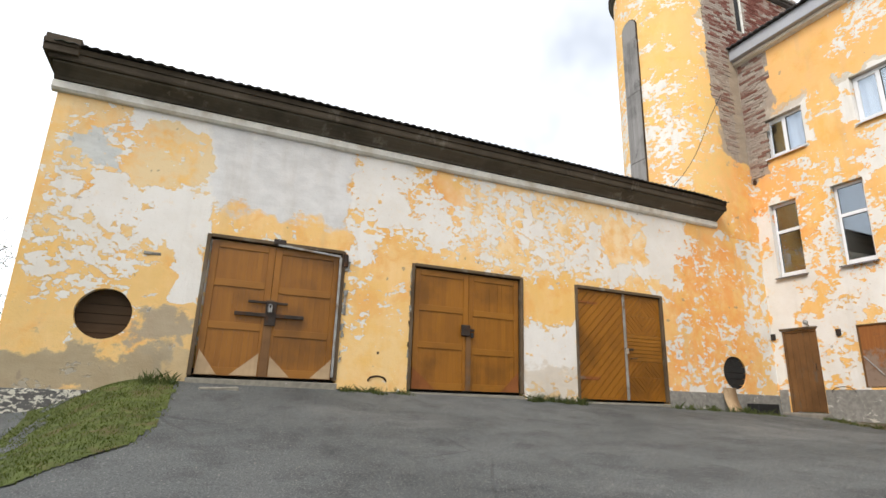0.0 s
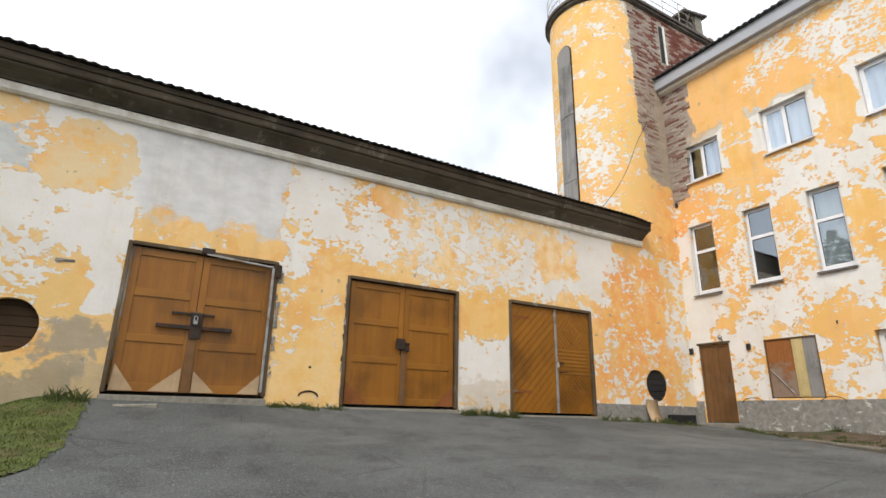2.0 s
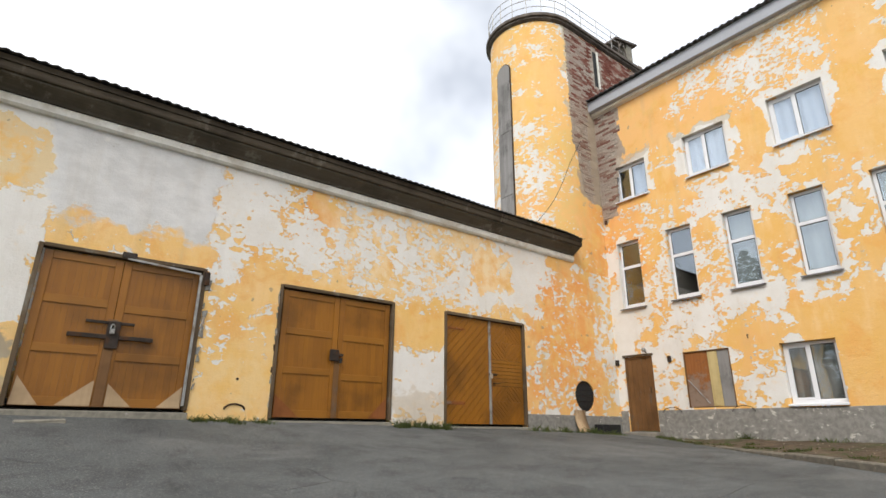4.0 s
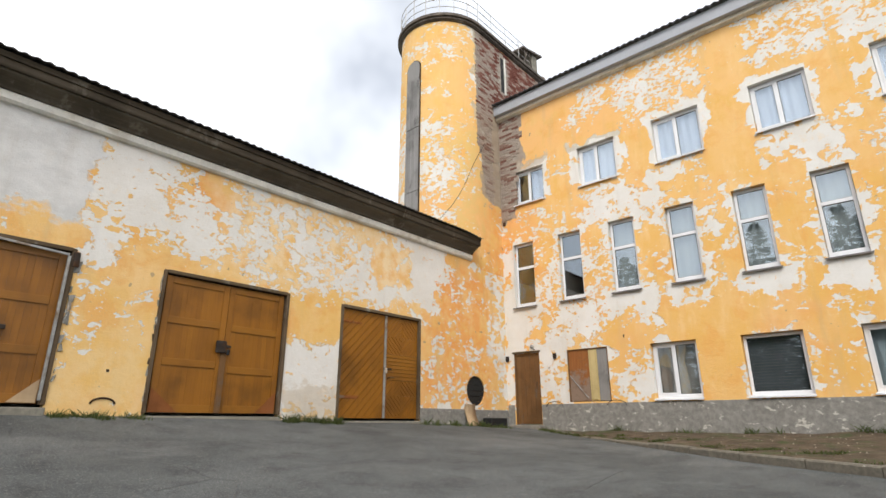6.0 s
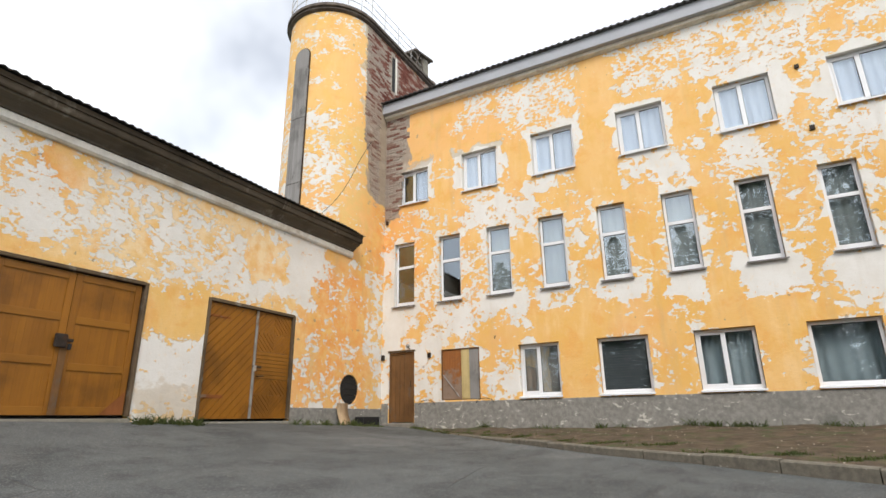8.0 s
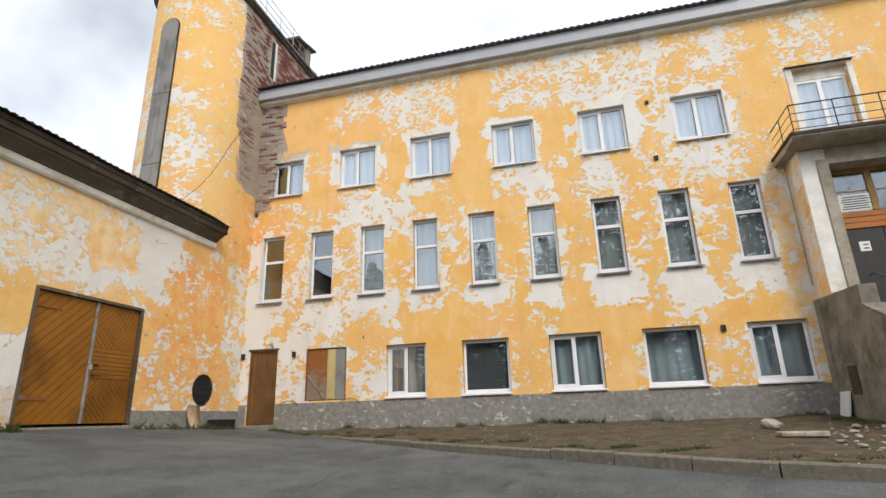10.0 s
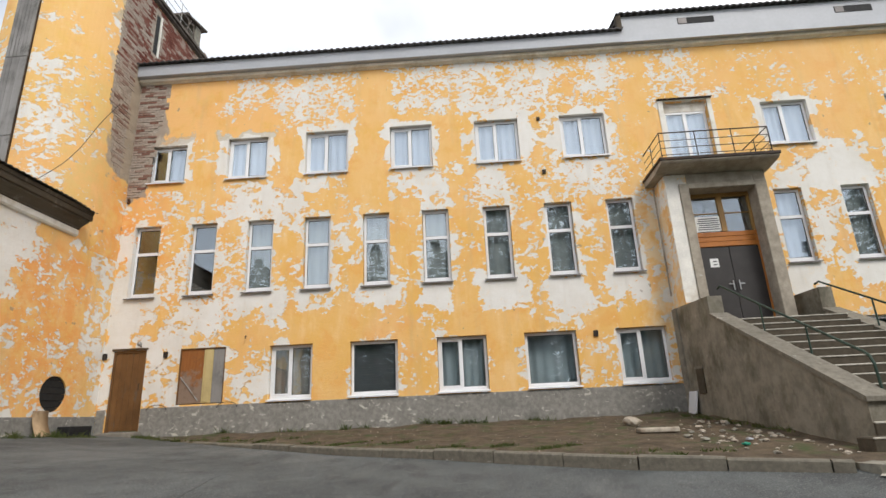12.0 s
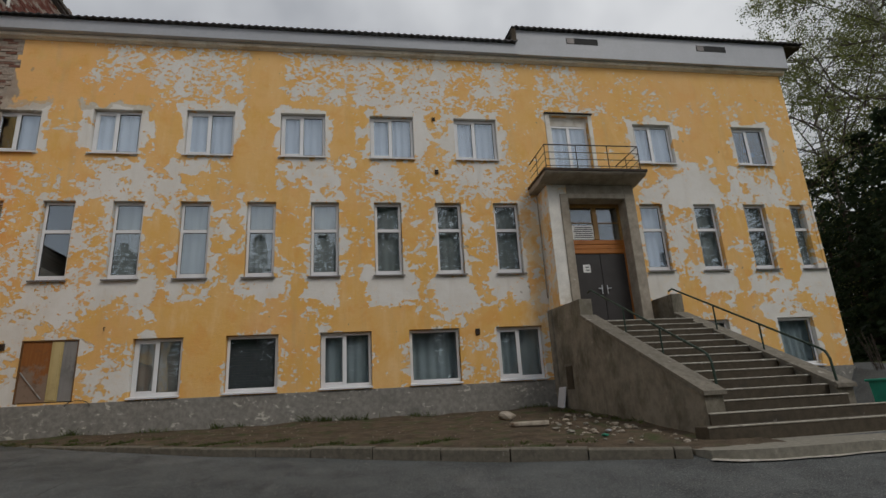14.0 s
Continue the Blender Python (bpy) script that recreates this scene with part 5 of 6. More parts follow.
# broken render along the jambs; the dark lumps imitate shaded gaps in it
for u, z_lo, z_hi, side in ((2.22, 0.4, 2.5, 1), (3.53, 0.3, 2.45, -1)):
    z = z_lo
    while z < z_hi:
        h, w = random.uniform(0.04, 0.22), random.uniform(0.015, 0.08 if side > 0 else 0.035)
        if random.random() < 0.75:
            m_ = random.choice((M_PLINTH, M_COPING, M_MORTAR, M_MORTAR, M_COPING, M_HATCH))
            part("mortar_lump", boxed(u, u + side * w, GY - random.uniform(0.006, 0.025), GY + 0.05, z, z + h, 0.006, 0.022), m_, garage, "broken mortar at the jamb, dark lumps imitating shaded gaps")
        z += h + random.uniform(0.0, 0.05)
# dark bar and plug imitate the shade of two small holes; none are cut
arc = [(2.95 + 0.17 * math.cos(k * math.pi / 10), GY - 0.004, 0.27 + 0.09 * math.sin(k * math.pi / 10)) for k in range(11)]
tagged(part("pipe_stub", tube(bmesh.new(), arc, 0.016, 6), M_HATCH), "dark arched bar drawing the rim of a small wall hole", "pipe")
tagged(part("wall_hole", boxed(2.91, 2.97, GY - 0.004, GY + 0.02, 0.74, 0.80, 0.012), M_HATCH), "small dark plug imitating a shaded hole in the garage wall", "hole")

# round hatches in the garage wall
for u, z, r, lbl in ((-1.43, 1.10, 0.385, "round wall opening closed with dark boards"), (12.17, 0.845, 0.40, "round wall opening closed with black boards")):
    hatch = thing("round_hatch", (u, GY + 0.12, z), lbl, "hatch", "round hatches")
    for k in range(6):
        h = (2 * r + 0.1) / 6
        zz = z - r - 0.05 + k * h
        # black sheet added behind the planks to stop light through their gaps
        if k == 0:
            part("backing", boxed(u - r - 0.1, u + r + 0.1, GY + 0.145, GY + 0.16, z - r - 0.1, z + r + 0.1), M_RUBBER, hatch)
        part("plank", boxed(u - r - 0.05, u + r + 0.05, GY + (0.10 if u < 0 else 0.025) + random.uniform(0, 0.012), GY + 0.14, zz + 0.004, zz + h - 0.004), M_HATCH if u < 0 else M_RUBBER, hatch)

# ---- entrance: portal, balcony, stair ----
PX, PL, PR = 12.90, -5.15, -7.66
portal = thing("entrance_portal", (13.3, -6.4, 1.8), "grey rendered entrance porch carrying a balcony slab", "porch")
part("side_wall", boxed(PX, FX + 0.02, PL - 0.55, PL, 1.2, 5.60, 0.012), M_FACADE, portal, "peeling cream and ochre render")
part("side_wall", boxed(PX, FX + 0.02, PR, PR + 0.30, 1.2, 5.60, 0.012), M_PORTAL, portal)
part("lintel", boxed(PX + 0.003, FX + 0.02, PR + 0.301, PL - 0.551, 5.18, 5.60, 0.008), M_PORTAL, portal)
part("pier_trim", boxed(PX - 0.05, PX - 0.001, PL - 0.56, PL - 0.33, 1.60, 5.32, 0.012), M_PORTAL, portal, "projecting door surround")
part("pier_face", boxed(PX - 0.012, PX - 0.001, PL - 0.325, PL - 0.004, 2.3, 5.58, 0.003), M_BAND, portal, "whitewashed pier face")
part("pier_trim", boxed(PX - 0.05, PX - 0.001, PR + 0.02, PR + 0.31, 1.60, 5.32, 0.012), M_PORTAL, portal)
part("pier_trim", boxed(PX - 0.05, PX - 0.001, PR + 0.311, PL - 0.561, 5.185, 5.32, 0.010), M_PORTAL, portal)
slab = bmesh.new()
prism(slab, [(12.33, 5.80), (12.33, 5.72), (12.38, 5.68), (PX - 0.02, 5.604), (FX, 5.604), (FX, 5.80)], -7.80, -4.93, "y")
part("canopy", slab, M_PORTAL, portal, "stained concrete canopy slab")
part("canopy_edge", boxed(12.30, 12.36, -7.83, -4.90, 5.755, 5.83, 0.006), M_IRON, portal, "dark metal drip edge")
part("canopy_edge", boxed(12.361, FX, -4.93, -4.90, 5.755, 5.83, 0.006), M_IRON, portal)
part("canopy_edge", boxed(12.361, FX, -7.83, -7.80, 5.755, 5.83, 0.006), M_IRON, portal)
# thin bar added for a faint vertical line on the wall, no pipe known
part("downpipe", tube(bmesh.new(), [(13.55, PL + 0.06, 5.5), (13.55, PL + 0.06, 2.6)], 0.022, 6), M_PORTAL, portal)

rail = thing("balcony_railing", (12.4, -6.4, 5.83), "black iron balcony railing with four horizontal bars", "railing")
for z in (5.94, 6.13, 6.33, 6.55):
    r_ = 0.016 if z > 6.5 else 0.010
    part("bar", tube(bmesh.new(), [(FX - 0.01, -5.02, z), (12.42, -5.02, z), (12.42, -7.70, z), (FX - 0.01, -7.70, z)], r_, 6), M_RAIL, rail)
for x, y in ((12.42, -5.02), (12.42, -5.9), (12.42, -6.8), (12.42, -7.70), (13.1, -5.02), (13.1, -7.70)):
    part("post", tube(bmesh.new(), [(x, y, 5.80), (x, y, 6.55)], 0.013, 6), M_RAIL, rail)
items = thing("balcony_box", (13.2, -6.2, 5.80), "small pale box lying on the balcony", "box")
part("body", boxed(13.0, 13.35, -6.5, -5.9, 5.802, 5.98, 0.01), M_COPING, items)

# entrance doors
DX = 13.30
ent = thing("door_2", (DX, -6.6, 1.674), "dark brown double entrance door under orange joinery", "door", kind="structure")
for a, b in ((-6.60, -5.86), (-7.33, -6.61)):
    lf = part("leaf", boxed(DX, DX + 0.05, a, b, 1.69, 3.74, 0.006), M_DARK_DOOR, ent, "plain dark brown leaf")
    y = -6.53 if a > -6.605 else -6.68
    part("door_handle", boxed(DX - 0.05, DX - 0.03, y - 0.012, y + 0.012, 2.62, 2.86, 0.004), M_STEEL, lf, "steel handle")
    part("lever", boxed(DX - 0.05, DX - 0.035, y - 0.012 + (0.02 if y > -6.6 else -0.11), y + (0.11 if y > -6.6 else 0.0), 2.76, 2.785, 0.004), M_STEEL, lf)
part("jamb", boxed(DX - 0.03, DX + 0.12, -7.48, -7.331, 1.674, 4.14, 0.008), M_ENTRY_WOOD, ent, "orange varnished jamb")
part("jamb", boxed(DX - 0.01, DX + 0.12, -5.859, -5.80, 1.674, 4.14, 0.008), M_ENTRY_WOOD, ent)
for k in range(3):
    part("slat", boxed(DX - 0.03 + 0.004 * (k % 2), DX + 0.08, -7.33, -5.86, 3.745 + k * 0.13, 3.868 + k * 0.13, 0.008), M_ENTRY_WOOD, ent, "orange varnished slat")
fr = bmesh.new()
for a, b, c, d in ((-7.40, -5.80, 5.08, 5.18), (-7.40, -7.30, 4.145, 5.08), (-5.90, -5.80, 4.145, 5.08), (-6.67, -6.53, 4.145, 5.08)):
    box(fr, DX - 0.02, DX + 0.07, a, b, c, d, 0.006)
part("transom_frame", fr, M_ENTRY_TAN, ent, "tan varnished transom frame")
for a, b in ((-7.30, -6.67), (-6.53, -5.90)):
    p = part("pane", boxed(DX + 0.02, DX + 0.024, a, b, 4.145, 5.08), M_GLASS, ent)
    p.visible_shadow = False
    part("glazing_bar", boxed(DX, DX + 0.04, a, b, 4.62, 4.645, 0.003), M_ENTRY_TAN, ent)
part("inner_screen", boxed(DX + 0.35, DX + 0.38, -7.45, -5.82, 1.84, 5.2), M_ROOM, ent, "dim lobby wall")
sign = thing("paper_notice", (DX, -6.2, 4.3), "white printed notice stuck on the transom glass", "notice")
part("sheet", boxed(DX + 0.008, DX + 0.012, -6.545, -5.90, 4.165, 4.56), M_PAPER, sign)
for k in range(6):
    part("print_line", boxed(DX + 0.005, DX + 0.0075, -6.50 + 0.03 * (k % 2), -5.95 - 0.02 * (k % 3), 4.205 + k * 0.056, 4.232 + k * 0.056), M_INK, sign)
note = thing("paper_notice", (DX, -6.2, 3.3), "small white notice on the dark entrance door", "notice")
part("sheet", boxed(DX - 0.004, DX - 0.001, -6.29, -6.08, 3.22, 3.44), M_PAPER, note)
for k in range(2):
    part("print_line", boxed(DX - 0.007, DX - 0.0045, -6.25, -6.15, 3.27 + k * 0.08, 3.30 + k * 0.08), M_INK, note)

stair = thing("entrance_stair", (9.8, -6.6, -0.66), "worn concrete entrance stair between solid cheek walls", "stair")
LAND, RISE, TREAD, SX = 1.84, 0.1665, 0.335, 11.95
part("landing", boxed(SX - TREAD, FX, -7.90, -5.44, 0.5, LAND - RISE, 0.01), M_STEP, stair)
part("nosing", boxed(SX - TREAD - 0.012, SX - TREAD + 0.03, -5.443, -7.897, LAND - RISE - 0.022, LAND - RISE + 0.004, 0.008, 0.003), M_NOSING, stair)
for k in range(2, 15):
    x1 = SX - (k - 1) * TREAD + 0.03
    z = LAND - k * RISE
    ya, yb = (-5.44, -7.90)
    if k == 13:
        ya, yb = -5.14, -8.3
    if k == 14:
        ya, yb = -4.85, -8.8
    x0 = SX - k * TREAD
    if k >= 13:
        x1 = max(x1, 7.58)
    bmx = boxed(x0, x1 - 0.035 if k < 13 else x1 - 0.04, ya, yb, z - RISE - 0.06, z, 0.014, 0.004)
    part("step", bmx, M_STEP, stair, "worn concrete step with pale edge")
    # a paler strip runs along each step's front edge
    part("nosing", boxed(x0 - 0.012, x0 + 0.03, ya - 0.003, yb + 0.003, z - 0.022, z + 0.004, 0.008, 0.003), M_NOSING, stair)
for y0, y1, xa, side in ((-5.13, -5.435, 11.68, 0), (-7.905, -8.20, 12.35, 1)):
    top = [(FX, 2.29 + 0.12 * side), (xa, 2.20 + 0.2 * side), (xa + 0.01, 1.78 + 0.1 * side), (7.62 + 0.5 * side, -0.06), (7.62 + 0.5 * side, -0.95), (FX, -0.95)]
    part("cheek_wall", prism(bmesh.new(), top, y0, y1, "y"), M_CHEEK, stair, "damp-stained rendered cheek wall")
    cop = [(xa - 0.03, 1.765 + 0.1 * side), (xa - 0.03, 1.825 + 0.1 * side), (7.56 + 0.5 * side, -0.002), (7.56 + 0.5 * side, -0.065), (7.63 + 0.5 * side, -0.056)]
    part("coping", prism(bmesh.new(), cop, y0 + 0.035, y1 - 0.035, "y"), M_CHEEK_TOP, stair, "worn brown-grey concrete coping")
# no recess is cut: a dark plate gives the niche's shade
part("vent_niche", boxed(12.54, 12.90, -5.135, -5.10, 0.21, 0.75, 0.004), M_STEP, stair, "dark plate imitating the shade of a vent niche")
part("niche_lintel", boxed(12.48, 12.96, -5.11, -5.09, 0.75, 0.81, 0.006), M_CHEEK_TOP, stair)
part("pilaster", boxed(13.45, FX, -5.14, -5.08, -0.5, 2.27, 0.01), M_CHEEK, stair)
apron = bmesh.new()
edge = [(6.62, -4.20), (6.40, -4.27), (6.22, -4.55)] + [(6.13 + 0.07 * noise.noise((k * 0.9, 3, 1)), -4.9 - 0.4 * k) for k in range(16)]
prism(apron, edge + [(6.1, -11.4), (8.2, -11.4), (8.2, -4.75), (7.3, -4.3)], -1.3, -0.70, "z")
part("apron", apron, M_COPING, None)
smear = bmesh.new()
strip = []
for k, (x, y) in enumerate(edge[1:]):
    for d in (-0.02, 0.07 + 0.06 * noise.noise((k * 1.3, 5, 2))):
        strip.append(smear.verts.new((x - d, y + (d if k < 2 else 0), ground_z(x - d, y) + 0.02 * noise.noise((x * 0.6, y * 0.6, 0)) + 0.02)))
for k in range(0, len(strip) - 2, 2):
    smear.faces.new((strip[k], strip[k + 2], strip[k + 3], strip[k + 1]))
tagged(part("cement_smear", smear, M_NOSING), "pale cement smear on the asphalt along the apron", "cement", kind="stuff")
tagged(bpy.data.objects["apron"], "broken-edged concrete apron before the stair", "pavement", kind="structure")

for y, xa, side in ((-5.48, 11.75, 0), (-7.98, 12.4, 1)):
    hr = thing("stair_handrail", (10, y, 0), "dark green pipe handrail on the stair's cheek wall", "handrail", "stair handrails")
    z_hi, s_ = 2.42 + 0.12 * side, 0.5 * side
    pts = [(xa + 0.15, y, z_hi - 0.03), (xa, y, z_hi), (7.95 + 0.4 * side, y, 0.60), (7.86 + 0.4 * side, y, 0.54), (7.80 + 0.4 * side, y, 0.42), (7.76 + 0.4 * side, y, -0.33 + 0.17 * side)]
    part("pipe", tube(bmesh.new(), pts, 0.022, 8), M_GREEN_PAINT, hr)
    for f in (0.35, 0.66):
        x = xa + (7.75 + s_ - xa) * f
        zt = z_hi + (0.52 - z_hi) * f
        zb = 1.82 + 0.1 * side - (xa + 0.08 - x) * (1.82 / (11.65 - 7.56))
        post = part("post", tube(bmesh.new(), [(x, y, zb - 0.02), (x, y, zt)], 0.017, 6), M_GREEN_PAINT, hr)
        part("foot_plate", boxed(x - 0.06, x + 0.06, y - 0.05, y + 0.05, zb - 0.02, zb + 0.012, 0.004), M_GREEN_PAINT, post)

# ---- kerb, rubble, weeds and loose things ----
kerb = thing("kerb", (10, 2, -0.6), "row of worn grey concrete kerb stones along the bed", "kerb", kind="structure")
pts = [Vector(p) for p in KERB]
run = [0.0]
for a, b in zip(pts, pts[1:]):
    run.append(run[-1] + (b - a).length)


def along(d):
    for i in range(len(pts) - 1):
        if d <= run[i + 1] or i == len(pts) - 2:
            t = (d - run[i]) / (run[i + 1] - run[i])
            return pts[i].lerp(pts[i + 1], t)


d = 0.0
while d < run[-1] - 0.2:
    L = min(1.02 + random.uniform(-0.05, 0.05), run[-1] - d)
    a, b = along(d + 0.008), along(d + L - 0.008)
    dirn = (b - a).normalized()
    out = Vector((-1, 0, 0)) - dirn * dirn.dot(Vector((-1, 0, 0)))
    out = Vector((out.x, out.y, 0)).normalized()
    dz, lean = random.uniform(-0.012, 0.012), random.uniform(-0.01, 0.01)
    bm = bmesh.new()
    sec = [(-0.085, -0.5), (-0.085 + lean, -0.02), (-0.065 + lean, 0.0), (0.07 + lean, 0.003), (0.085, -0.02), (0.085, -0.5)]
    ends = [[bm.verts.new(p + out * -u + Vector((0, 0, v + dz))) for u, v in sec] for p in (a, b)]
    bm.faces.new(ends[0])
    bm.faces.new(ends[1][::-1])
    for i in range(len(sec)):
        j = (i + 1) % len(sec)
        bm.faces.new((ends[0][i], ends[1][i], ends[1][j], ends[0][j]))
    part("kerb_stone", bm, M_KERB, kerb)
    d += L


def rock(name, x, y, z, s, material, label, flat=0.6, group="", cat="stone"):
    bm = bmesh.new()
    bmesh.ops.create_icosphere(bm, subdivisions=2, radius=1.0)
    o = random.uniform(0, 50)
    for v in bm.verts:
        k = 1 + 0.45 * noise.noise(v.co * 1.3 + Vector((o, o, o))) + 0.12 * noise.noise(v.co * 4 + Vector((o, 0, o)))
        v.co = Vector((v.co.x * s * k * 1.2 + x, v.co.y * s * k + y, v.co.z * s * k * flat + z))
    ob = part(name, bm, material, None)
    return tagged(ob, label, cat, group)


rock("boulder", 11.2, -3.05, bed_z(11.2, -3.05) + 0.08, 0.17, M_STONE, "pale sandy boulder lying on the soil bed")
slab_ = thing("stone_slab", (10.2, -3.1, -0.4), "flat pale stone slab lying on the bed", "stone")
part("body", boxed(10.05, 10.3, -3.55, -2.85, bed_z(10.2, -3.2) + 0.0, bed_z(10.2, -3.2) + 0.09, 0.02, 0.015), M_STONE, slab_)
for i in range(85):
    t = random.random()
    x, y = random.uniform(8.6, 11.6) - 1.6 * t, -3.4 - 1.35 * random.random() ** 0.8
    s = random.choice((0.02, 0.02, 0.025, 0.03, 0.03, 0.04, 0.05, 0.07))
    rock("rubble_stone", x, y, bed_z(x, y) + s * 0.25, s, M_STONE if random.random() < 0.7 else M_COPING, "small pale rubble stone on the soil bed", 0.55, "rubble on the bed", "rubble")
for x, y, m_ in ((8.6, -4.0, M_FASCIA), (8.2, -3.75, M_TEAL)):
    rock("litter", x, y, bed_z(x, y) + 0.02, 0.05, m_, "scrap of pale plastic litter on the bed", 0.4, "litter", "litter")
bm = bmesh.new()
for _ in range(350):
    x, y = random.uniform(7.5, 13.3), random.uniform(-4.8, 5.5)
    if x > kerb_at(y)[0] + 0.15:
        s = random.uniform(0.006, 0.018)
        z = bed_z(x, y)
        p = [bm.verts.new((x + s * a, y + s * b, z + s * c)) for a, b, c in ((1, 0, 0), (-0.6, 0.9, 0), (-0.5, -0.8, 0), (0.1, 0.1, 0.9))]
        for q in ((0, 1, 3), (1, 2, 3), (2, 0, 3)):
            bm.faces.new([p[i] for i in q])
part("gravel", bm, M_STONE, None)
tagged(bpy.data.objects["gravel"], "scattered small stones and clods on the bare bed", "gravel", kind="stuff")

panel = thing("white_panel", (12.7, -5.0, -0.2), "white board leaning against the stair's cheek wall", "board")
prm = prism(bmesh.new(), [(-5.02, bed_z(13.2, -5.0) - 0.01), (-4.98, bed_z(13.2, -5.0) - 0.01), (-5.085, 0.28), (-5.12, 0.28)], 13.02, 13.44, "x")
part("sheet", prm, M_PVC, panel)

# by the corner: leaning plywood, black trough, cable hoops
ply = thing("plywood_sheet", (11.85, GY - 0.2, -0.05), "stained plywood offcut leaning by the round hatch", "board")
bm = bmesh.new()
n = 8
rows = [[], []]
for i in range(n + 1):
    t = i / n
    z, bend = ground_z(11.8, GY - 0.2) + 0.55 * t, GY - 0.24 + 0.19 * t + 0.05 * math.sin(t * math.pi)
    for r_, x in enumerate((11.58, 12.02)):
        rows[r_].append((x + 0.05 * t, bend, z))
va = [[bm.verts.new(p) for p in r_] for r_ in rows]
vb = [[bm.verts.new((p[0], p[1] + 0.012, p[2])) for p in r_] for r_ in rows]
for i in range(n):
    bm.faces.new((va[0][i], va[1][i], va[1][i + 1], va[0][i + 1]))
    bm.faces.new((vb[0][i], vb[0][i + 1], vb[1][i + 1], vb[1][i]))
    bm.faces.new((va[0][i], va[0][i + 1], vb[0][i + 1], vb[0][i]))
    bm.faces.new((va[1][i], vb[1][i], vb[1][i + 1], va[1][i + 1]))
part("sheet", bm, M_PLY, ply, smooth=True)
trough = thing("black_trough", (12.6, GY - 0.3, -0.1), "low black rubber trough standing by the wall", "trough")
gz = ground_z(12.6, GY - 0.3)
for a, b, c, d_ in ((12.3, 12.34, GY - 0.42, GY - 0.12), (13.0, 13.04, GY - 0.42, GY - 0.12), (12.34, 13.0, GY - 0.42, GY - 0.38), (12.34, 13.0, GY - 0.16, GY - 0.12)):
    part("side", boxed(a, b, c, d_, gz - 0.03, gz + 0.22, 0.008), M_RUBBER, trough)
part("bottom", boxed(12.34, 13.0, GY - 0.38, GY - 0.16, gz - 0.03, gz + 0.04), M_RUBBER, trough)
for yc in (7.95, 6.15):
    hoop = [(FX - 0.06, yc + 0.26 * math.cos(k * math.pi / 12), 0.42 + 0.13 * math.sin(k * math.pi / 12)) for k in range(13)]
    tagged(part("wire_hoop", tube(bmesh.new(), hoop, 0.008, 5), M_CABLE), "thin dark wire hoop standing at the plinth", "wire", "wire hoops")

# boxes and holes on the front
for y, z, w, h in ((9.50, 1.82, 0.11, 0.16), (7.88, 1.80, 0.10, 0.15), (9.43, 6.16, 0.08, 0.13), (-2.28, 7.93, 0.09, 0.10), (-2.29, 6.28, 0.10, 0.12), (-3.14, 1.79, 0.11, 0.15)):
    tagged(part("vent_box", boxed(FX - 0.045, FX + 0.02, y - w / 2, y + w / 2, z - h / 2, z + h / 2, 0.006), M_IRON), "small dark wall vent on the peeling front", "vent", "wall vents")
hook = tube(bmesh.new(), [(FX, 5.79, 2.18), (FX - 0.07, 5.79, 2.17), (FX - 0.09, 5.77, 2.10)], 0.012, 5)
tagged(part("wall_hook", hook, M_IRON), "rusty iron hook in the wall", "hook")
tagged(part("wall_scar", boxed(-1.04, -0.80, GY - 0.012, GY + 0.01, 2.09, 2.14, 0.004, 0.015), M_PLINTH), "loose grey scrap of tin on the garage wall", "tin scrap")
# cable slung from the tower to the garage roof
cab = []
hang = [Vector(p) for p in ((12.85, GY - 0.03, 8.80), (12.22, GY - 0.07, 7.86), (11.63, GY - 0.12, 6.85), (11.02, GY - 0.22, 6.06), (10.2, GY - 0.40, 5.27))]
for k in range(len(hang) - 1):
    p0, p1, p2, p3 = hang[max(k - 1, 0)], hang[k], hang[k + 1], hang[min(k + 2, 4)]
    for j in range(5):
        t = j / 5
        cab.append(0.5 * (2 * p1 + (p2 - p0) * t + (2 * p0 - 5 * p1 + 4 * p2 - p3) * t * t + (3 * p1 - p0 - 3 * p2 + p3) * t ** 3))
cab.append(hang[-1])
tagged(part("cable", tube(bmesh.new(), cab, 0.008, 5), M_CABLE), "black cable slung from the tower to the garage roof", "cable")

# threshold stone before the first garage door, pale stone at the grass
tagged(part("stone_step", boxed(0.05, 0.62, GY - 0.42, GY - 0.09, ground_z(0.3, 9.2) - 0.08, ground_z(0.3, 9.2) + 0.035, 0.02, 0.02), M_COPING), "flat pale stone before the garage door", "stone")

weeds("weeds", -0.75, -0.15, GY - 0.08, GY - 0.10, 600, 0.20)
weeds("weeds", 2.3, 3.5, GY - 0.06, GY - 0.08, 900, 0.12)
weeds("weeds", 6.0, 7.35, GY - 0.07, GY - 0.12, 1400, 0.16)
weeds("weeds", 9.9, 12.9, GY - 0.12, GY - 0.32, 1800, 0.15)
weeds("weeds", 13.3, 12.2, 8.3, 6.6, 800, 0.11)
for y, n_, h in ((6.1, 200, 0.16), (1.0, 350, 0.16), (0.1, 300, 0.17), (-1.5, 250, 0.14), (3.0, 200, 0.15), (-4.4, 250, 0.12), (4.6, 150, 0.12)):
    weeds("weeds", 13.62, 13.6, y + 0.35, y - 0.35, n_, h, bed_z)
for i in range(11):
    y = 6.2 - i * 0.9
    x = kerb_at(y)[0] + 0.25 + 0.2 * (i % 3)
    weeds("weeds", x, x + 0.35, y + 0.3, y - 0.5, 700, 0.065, bed_z, "low grass tufts on the soil bed")

